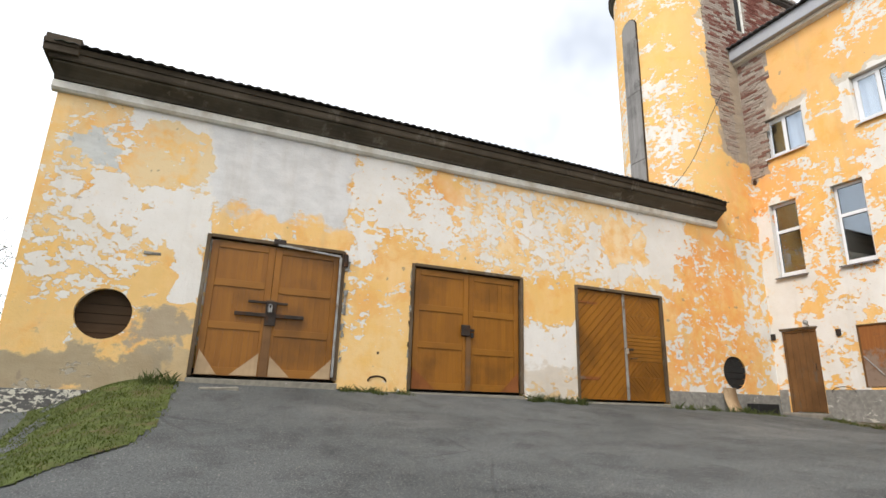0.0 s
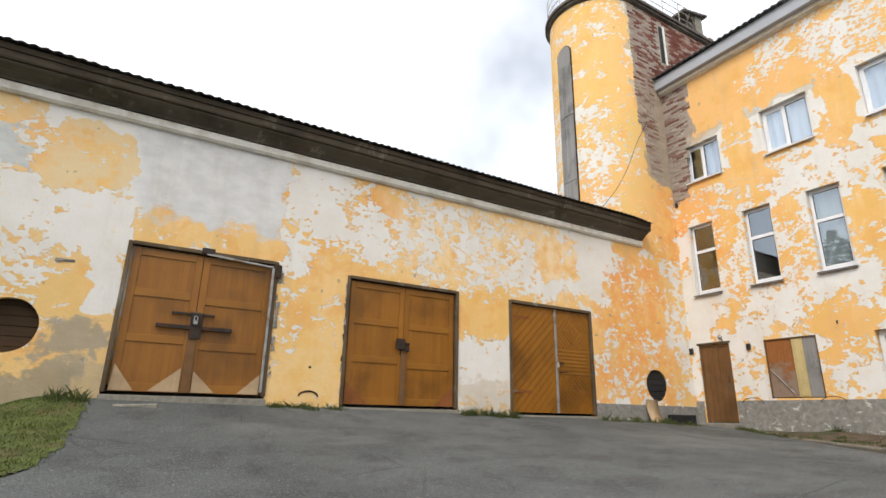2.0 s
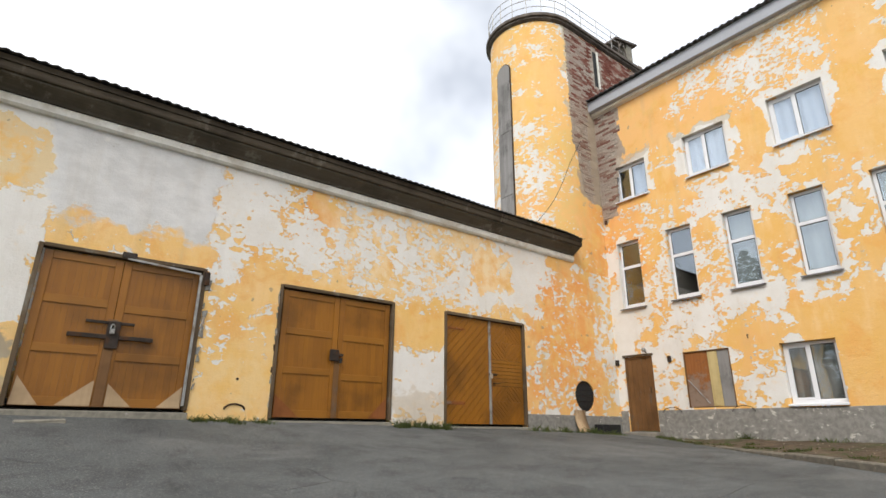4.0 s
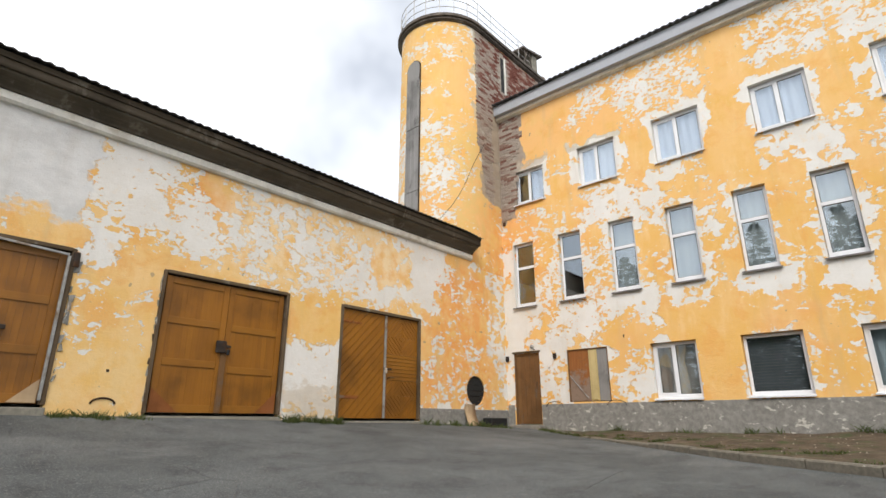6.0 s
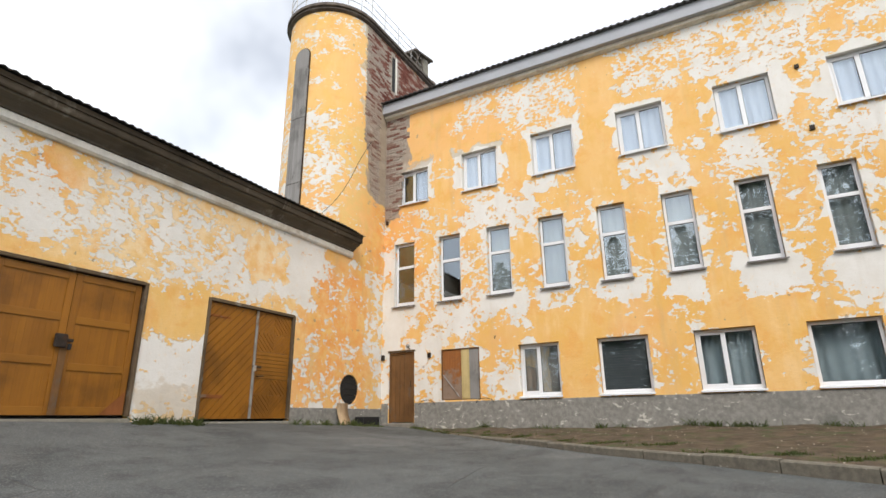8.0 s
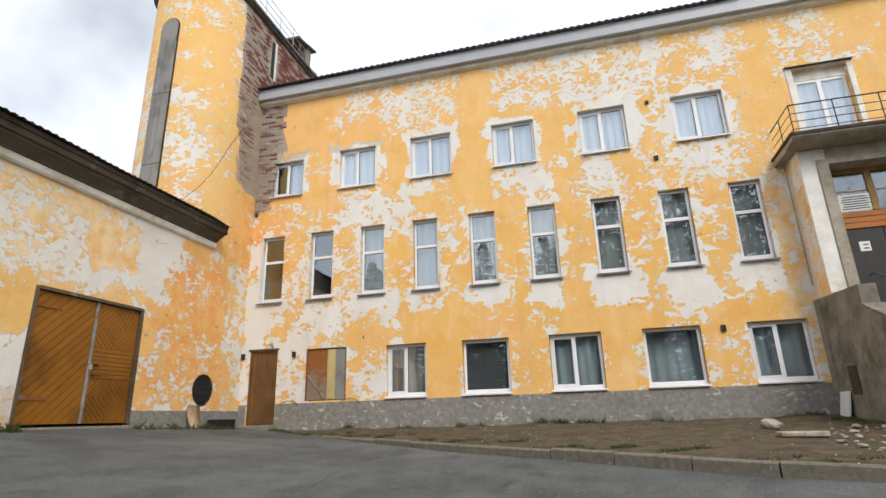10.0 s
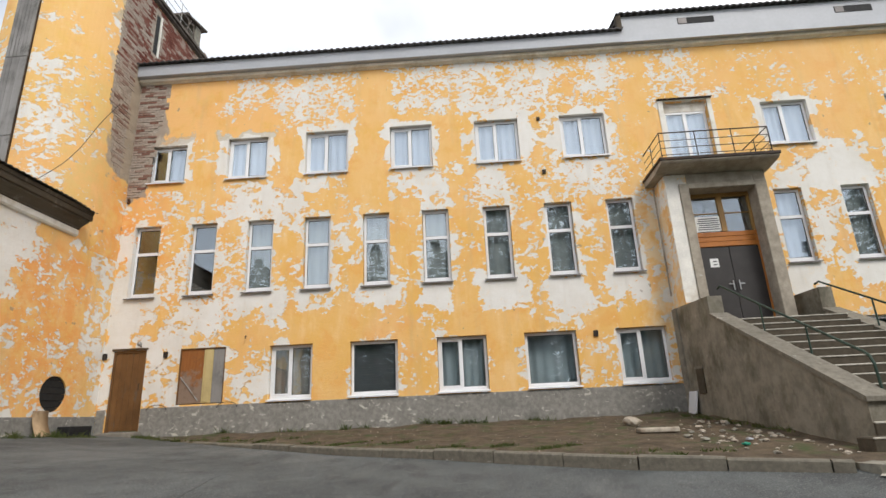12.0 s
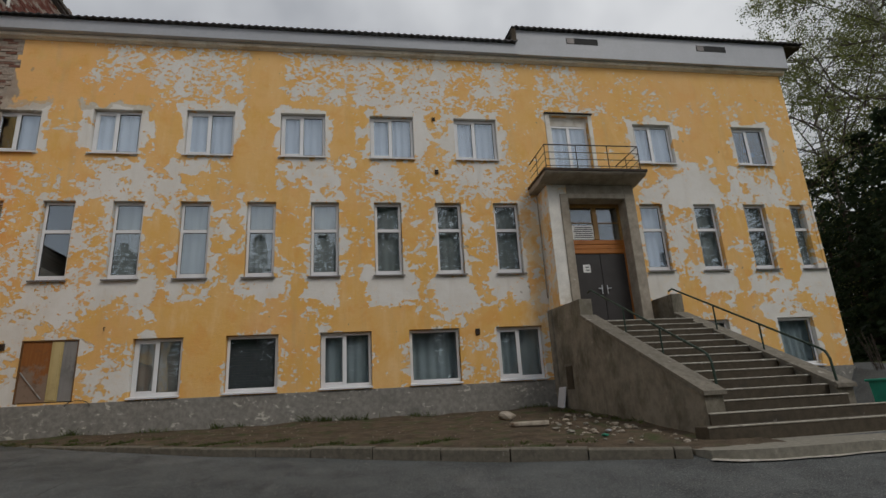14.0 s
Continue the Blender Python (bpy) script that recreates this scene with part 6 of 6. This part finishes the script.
for xa, ya, xb, yb, n_, m_ in ((13.3, 8.1, 12.3, 6.7, 900, M_DRY), (12.7, 8.9, 11.5, 9.2, 700, M_WEED), (12.4, 6.8, 11.5, 5.4, 900, M_DRY), (12.6, 6.6, 11.3, 5.0, 500, M_WEED)):
    weeds("weeds", xa, xb, ya, yb, n_, 0.07, label="low tangled grass by the corner of the yard", leaf=m_)
weeds("weeds", 12.9, 9.4, -4.55, -4.95, 1100, 0.09, bed_z, "sparse green weeds among the rubble by the stair")

# green container at the stair's far side
bin_ = thing("waste_container", (9.3, -11, -0.95), "teal painted metal waste container with dark bolts", "container")
part("body", prism(bmesh.new(), [(8.75, -1.0), (9.95, -1.0), (10.05, 0.0), (8.65, 0.0)], -12.4, -10.55, "y"), M_TEAL, bin_)
part("rim", boxed(8.60, 10.1, -12.45, -10.5, 0.001, 0.05, 0.012), M_TEAL, bin_)
for k in range(6):
    for z in (-0.14, -0.48):
        b_ = bmesh.new()
        bmesh.ops.create_cone(b_, cap_ends=True, segments=8, radius1=0.035, radius2=0.03, depth=0.03, matrix=Matrix.Translation((8.66 + 0.09 * (0.0 - z), -12.2 + 0.3 * k, z)) @ pose(0, 0, 0, 0, -90, 0))
        part("bolt", b_, M_GREEN_PAINT, bin_)


# ---- trees ----
def limb(bm, twigs, p, d, length, radius, depth, droop, spread):
    n = 4
    line, rad = [p.copy()], [radius]
    for i in range(n):
        d = (d + Vector((random.gauss(0, 0.12), random.gauss(0, 0.12), random.gauss(0, 0.08) - droop * (3 - depth) * 0.06))).normalized()
        p = p + d * (length / n)
        line.append(p.copy())
        rad.append(radius * (1 - 0.6 * (i + 1) / n))
        if depth and i > 0:
            for _ in range(2):
                side = d.orthogonal().normalized()
                side.rotate(Matrix.Rotation(random.uniform(0, math.tau), 3, d))
                limb(bm, twigs, p, (d * (1 - spread) + side * spread).normalized(), length * random.uniform(0.42, 0.62), radius * 0.5, depth - 1, droop, spread)
        elif not depth:
            twigs.append(p.copy())
    tube(bm, line, rad, 6 if depth > 1 else 4 if depth else 3)


def broadleaf(x, y, z, height, leaves, leaf, seed, label, bark=M_BIRCH_BARK, droop=1.0, limbs=22):
    random.seed(seed)
    tree = thing("tree", (x, y, z), label, "tree", "trees round the yard")
    trunk, crown, twigs = bmesh.new(), bmesh.new(), []
    line = [Vector((x + 0.25 * math.sin(i * 0.9 + seed) * i / 9, y + 0.25 * math.cos(i * 0.7 + seed) * i / 9, z + height * i / 10)) for i in range(11)]
    tube(trunk, line, [0.016 * height * (1 - 0.092 * i) for i in range(11)], 9)
    part("trunk", trunk, bark, tree, smooth=True)
    for k in range(limbs):
        t = 0.22 + 0.75 * (k + random.random()) / limbs
        p = line[int(t * 10)].lerp(line[min(10, int(t * 10) + 1)], t * 10 % 1)
        a = k * 2.4 + random.uniform(-0.4, 0.4)
        up = 0.35 + 0.5 * t
        limb(crown, twigs, p, Vector((math.cos(a), math.sin(a), up)).normalized(), height * 0.30 * (1.1 - 0.65 * t), 0.0045 * height * (1.1 - t * 0.7), 2, droop, 0.6)
    part("branchwork", crown, bark if leaves < 3000 else M_BARK, tree)
    if leaves:
        vs, fs = [], []
        for _ in range(leaves):
            c = random.choice(twigs) + Vector((random.gauss(0, 0.16), random.gauss(0, 0.16), random.gauss(-0.1 * droop, 0.2)))
            u = Vector((random.gauss(0, 1), random.gauss(0, 1), random.gauss(0, 1))).normalized()
            w = u.orthogonal().normalized()
            s = leaf * random.uniform(0.6, 1.2)
            i = len(vs)
            vs += [c - u * s, c + w * s * 0.7, c + u * s, c - w * s * 0.7]
            fs.append((i, i + 1, i + 2, i + 3))
        me = bpy.data.meshes.new("foliage")
        me.from_pydata([tuple(v) for v in vs], [], fs)
        link("foliage", me, M_BIRCH_LEAF, tree)
    return tree


def spruce(x, y, z, height, seed, label="dark green spruce with drooping boughs"):
    random.seed(seed)
    tree = thing("tree", (x, y, z), label, "tree", "trees round the yard")
    part("trunk", tube(bmesh.new(), [(x, y, z), (x + 0.05, y, z + height * 0.5), (x, y, z + height)], [0.014 * height, 0.009 * height, 0.01], 8), M_BARK, tree, smooth=True)
    vs, fs = [], []
    tiers = int(height * 2.6)
    for k in range(tiers):
        t = (k + random.random() * 0.6) / tiers
        zz = z + height * (0.06 + 0.94 * t)
        reach = height * 0.21 * (1 - t) ** 0.85 + 0.12
        for b in range(11):
            a = random.uniform(0, math.tau)
            r = reach * random.uniform(0.7, 1.1)
            for s in range(max(3, int(r * 5))):
                f = (s + 1) / max(3, int(r * 5))
                c = Vector((x + math.cos(a) * r * f, y + math.sin(a) * r * f, zz - r * 0.34 * f + 0.12 * r * f * f + random.gauss(0, 0.05)))
                for _ in range(3):
                    u = Vector((math.cos(a) + random.gauss(0, 0.7), math.sin(a) + random.gauss(0, 0.7), random.gauss(-0.5, 0.4))).normalized()
                    w = u.orthogonal().normalized()
                    w.rotate(Matrix.Rotation(random.uniform(0, 3.1), 3, u))
                    L, W = random.uniform(0.18, 0.36), random.uniform(0.04, 0.08)
                    i = len(vs)
                    vs += [c, c + u * L * 0.5 + w * W, c + u * L, c + u * L * 0.5 - w * W]
                    fs.append((i, i + 1, i + 2, i + 3))
    me = bpy.data.meshes.new("foliage")
    me.from_pydata([tuple(v) for v in vs], [], fs)
    link("foliage", me, M_SPRUCE, tree)
    return tree


birch = broadleaf(19.5, -26.5, -1.4, 24, 60000, 0.05, 11, "tall birch in fresh light green leaf", limbs=26)
copy_thing(birch, pose(28, -31.0, -1.4, 0, 0, 130))
copy_thing(birch, pose(15.5, -25.5, -1.4, 0, 0, 240))
dark = spruce(19.0, -21.0, -1.4, 11.5, 21)
for x, y, r in ((21.5, -22.4, 70), (17.0, -20.4, 150), (24.5, -26, 220), (22.5, -28, 300), (18.0, -25.5, 20), (29, -29, 100), (15.2, -19.6, 190), (20.2, -24.0, 250), (26.5, -30.5, 45), (31, -34, 15), (16.4, -23.2, 330), (23.5, -30, 160), (19.0, -29.5, 75)):
    copy_thing(dark, pose(x, y, -1.4, 0, 0, r))
# opposite the front: what its panes mirror
WOOD = [(-36 - 5 * (i % 3) - 2 * (i % 2), -62 + 6.1 * i, 47 * i) for i in range(18)]
far = spruce(-20, 8.3, -4.3, 20, 22, "tall spruce standing across the yard")
for x, y, z, r in ((-25, 20.6, -4.5, 15), (-26, 23.0, -5.5, 130), (-25.5, 18.8, -8.0, 250), (-27, 10.5, -9.5, 80), (-26, 7.6, -9.0, 170), (-28, 12.8, -9.0, 300), (-24, 5.4, -8.5, 210), (-25, 3.0, -2.5, 330), (-26, 21.8, -3.0, 75)):
    copy_thing(far, pose(x, y, z, 0, 0, r))
for x, y, r in ((-25, 14.6, 60), (-38, -33, 90), (-35, -40, 10), (-39, -49, 200), (-36, -58, 40), (-30, -24, 20), (-31, 2, 120)):
    copy_thing(far, pose(x, y, -6.5 if y > 10 else -2, 0, 0, r))
for x, y, r in WOOD:
    copy_thing(far, pose(x, y, -7.5 + 1.5 * (r % 4), 0, 0, r))
for x, y, r in WOOD:
    copy_thing(far, pose(x - 7, y + 3.1, -8 + 1.2 * (r % 4), 0, 0, r + 25))
for x, y, r in ((-16, -2.7, 35), (-16.5, -8.2, 140), (-17, -13.7, 260), (-20, -36.5, 10), (-20, -42.5, 190), (-20, -47.5, 80)):
    copy_thing(far, pose(x, y, -3.5, 0, 0, r) @ Matrix.Scale(1.25, 4))
bare = broadleaf(-18, -3.5, -2, 18, 1800, 0.06, 31, "nearly bare tree with dark branches across the yard", M_BARK, 0.3, 20)
for x, y, r in ((-17, -10, 100), (-20, -15.5, 200), (-23, 2.5, 310), (-21, -22, 60), (-20.5, 62, 150), (-26, -7, 30)):
    copy_thing(bare, pose(x, y, -2 if x < -10 else -1.0, 0, 0, r))
shrub = thing("shrub", (13.5, -14.5, -0.9), "bare thin-twigged shrub at the building's corner", "shrub")
for k in range(16):
    a, reach = random.uniform(-0.3, 1.2), random.uniform(0.8, 1.7)
    p = Vector((13.3 + random.uniform(-0.1, 0.1), -14.45 + random.uniform(-0.1, 0.1), -0.9))
    top = p + Vector((-0.3 * a, 0.75 * a * reach * 0.7, reach + 0.7))
    part("twig", tube(bmesh.new(), [p, p.lerp(top, 0.5) + Vector((0, -0.12, 0.1)), top], [0.014, 0.009, 0.004], 4), M_BARK, shrub)
random.seed(5)

# ---- brickwork laid bare ----
BH, BL = 0.078, 0.262


def brick_mesh(length, height, depth, along):
    bm = bmesh.new()
    if along == "x":
        box(bm, 0, length, 0, depth, 0, height)
    else:
        box(bm, 0, depth, 0, length, 0, height)
    me = bpy.data.meshes.new("brick")
    bmesh.ops.recalc_face_normals(bm, faces=bm.faces)
    bm.to_mesh(me)
    bm.free()
    return me


def tower_bare(x, z):
    edge = 12.5 + 0.35 * smooth(-z, -9.0, -7.2) + 0.75 * smooth(-z, -7.3, -6.2) + 0.10 * noise.noise((z * 2.2, 1, 0)) + 0.05 * noise.noise((z * 8, 3, 0))
    low = 10.35 + (x - 13.35) * 0.195 if x > FX - 0.35 else 6.25
    return edge < x < 17.9 and low < z < 13.12


def front_bare(y, z):
    edge = 8.86 - 0.22 * smooth(z, 8.2, 9.2) + 0.08 * noise.noise((z * 2.4, 7, 0)) + 0.35 * smooth(-z, -6.9, -6.2)
    return y > edge and 6.25 < z < 9.92


bm = bmesh.new()
z = 6.2
while z < 13.15:
    for x0 in [12.3 + 0.1 * i for i in range(57)]:
        if tower_bare(x0 + 0.05, z + 0.04):
            box(bm, x0, x0 + 0.1, GY - 0.0085, GY - 0.0045, z, z + BH)
    z += BH
part("mortar_bed", bm, M_MORTAR, tower, "crumbling grey mortar")
tagged(bpy.context.scene.collection.objects[-1], kind="stuff")
bm = bmesh.new()
z = 6.2
while z < 9.95:
    for y0 in [8.6 + 0.1 * i for i in range(10)]:
        if front_bare(y0 + 0.05, z + 0.04) and y0 + 0.1 < GY:
            box(bm, FX - 0.0045, FX - 0.0005, y0, y0 + 0.1, z, z + BH)
    z += BH
part("mortar_bed", bm, M_MORTAR, main, "crumbling grey mortar")
tagged(bpy.context.scene.collection.objects[-1], kind="stuff")
tower_brick = [brick_mesh(BL - 0.014, BH - 0.014, 0.03, "x"), brick_mesh(BL / 2 - 0.014, BH - 0.014, 0.03, "x")]
front_brick = [brick_mesh(BL - 0.014, BH - 0.014, 0.03, "y"), brick_mesh(BL / 2 - 0.014, BH - 0.014, 0.03, "y")]
for m_, pair in ((M_BRICK, tower_brick), (M_BRICK_PALE, front_brick)):
    for me in pair:
        me.materials.append(m_)
pale_brick = [me.copy() for me in tower_brick]
for me in pale_brick:
    me.materials.clear()
    me.materials.append(M_BRICK_PALE)
rest, made = bmesh.new(), 0
row, z = 0, 6.2
while z < 13.12:
    x = 12.2 + (BL / 2 if row % 2 else 0)
    while x < 17.8:
        if tower_bare(x + 0.05, z + 0.04) and tower_bare(x + BL - 0.06, z + 0.04) and not (13.86 < x + BL / 2 < 14.4 and 11.3 < z < 12.95) and random.random() > (0.28 if z < 9.5 else 0.07):
            y = GY - 0.014 - random.uniform(0, 0.012)
            pale = z < 10.2 or (x < 13.4 and random.random() < 0.55)
            if x < 14.2 and made < 298:
                ob = link("brick", (pale_brick if pale else tower_brick)[0], M_BRICK, tower)
                ob.location = (x, y, z)
                made += 1
            else:
                box(rest, x, x + BL - 0.014, y, y + 0.03, z, z + BH - 0.014)
        x += BL
    z += BH
    row += 1
part("bricks", rest, M_BRICK, tower, "weathered red bricks with mortar smears")
tagged(bpy.context.scene.collection.objects[-1], kind="stuff")
row, z = 0, 6.2
while z < 9.9:
    y = GY - 0.03 - BL - (BL / 2 if row % 2 else 0)
    if row % 2:
        ob = link("brick", front_brick[1], M_BRICK_PALE, main)
        ob.location = (FX - 0.016 - random.uniform(0, 0.012), GY - 0.03 - BL / 2, z)
    while y > 8.5:
        if front_bare(y + 0.08, z + 0.04) and random.random() > 0.20:
            ob = link("brick", front_brick[0], M_BRICK_PALE, main)
            ob.location = (FX - 0.016 - random.uniform(0, 0.012), y, z)
        y -= BL
    z += BH
    row += 1
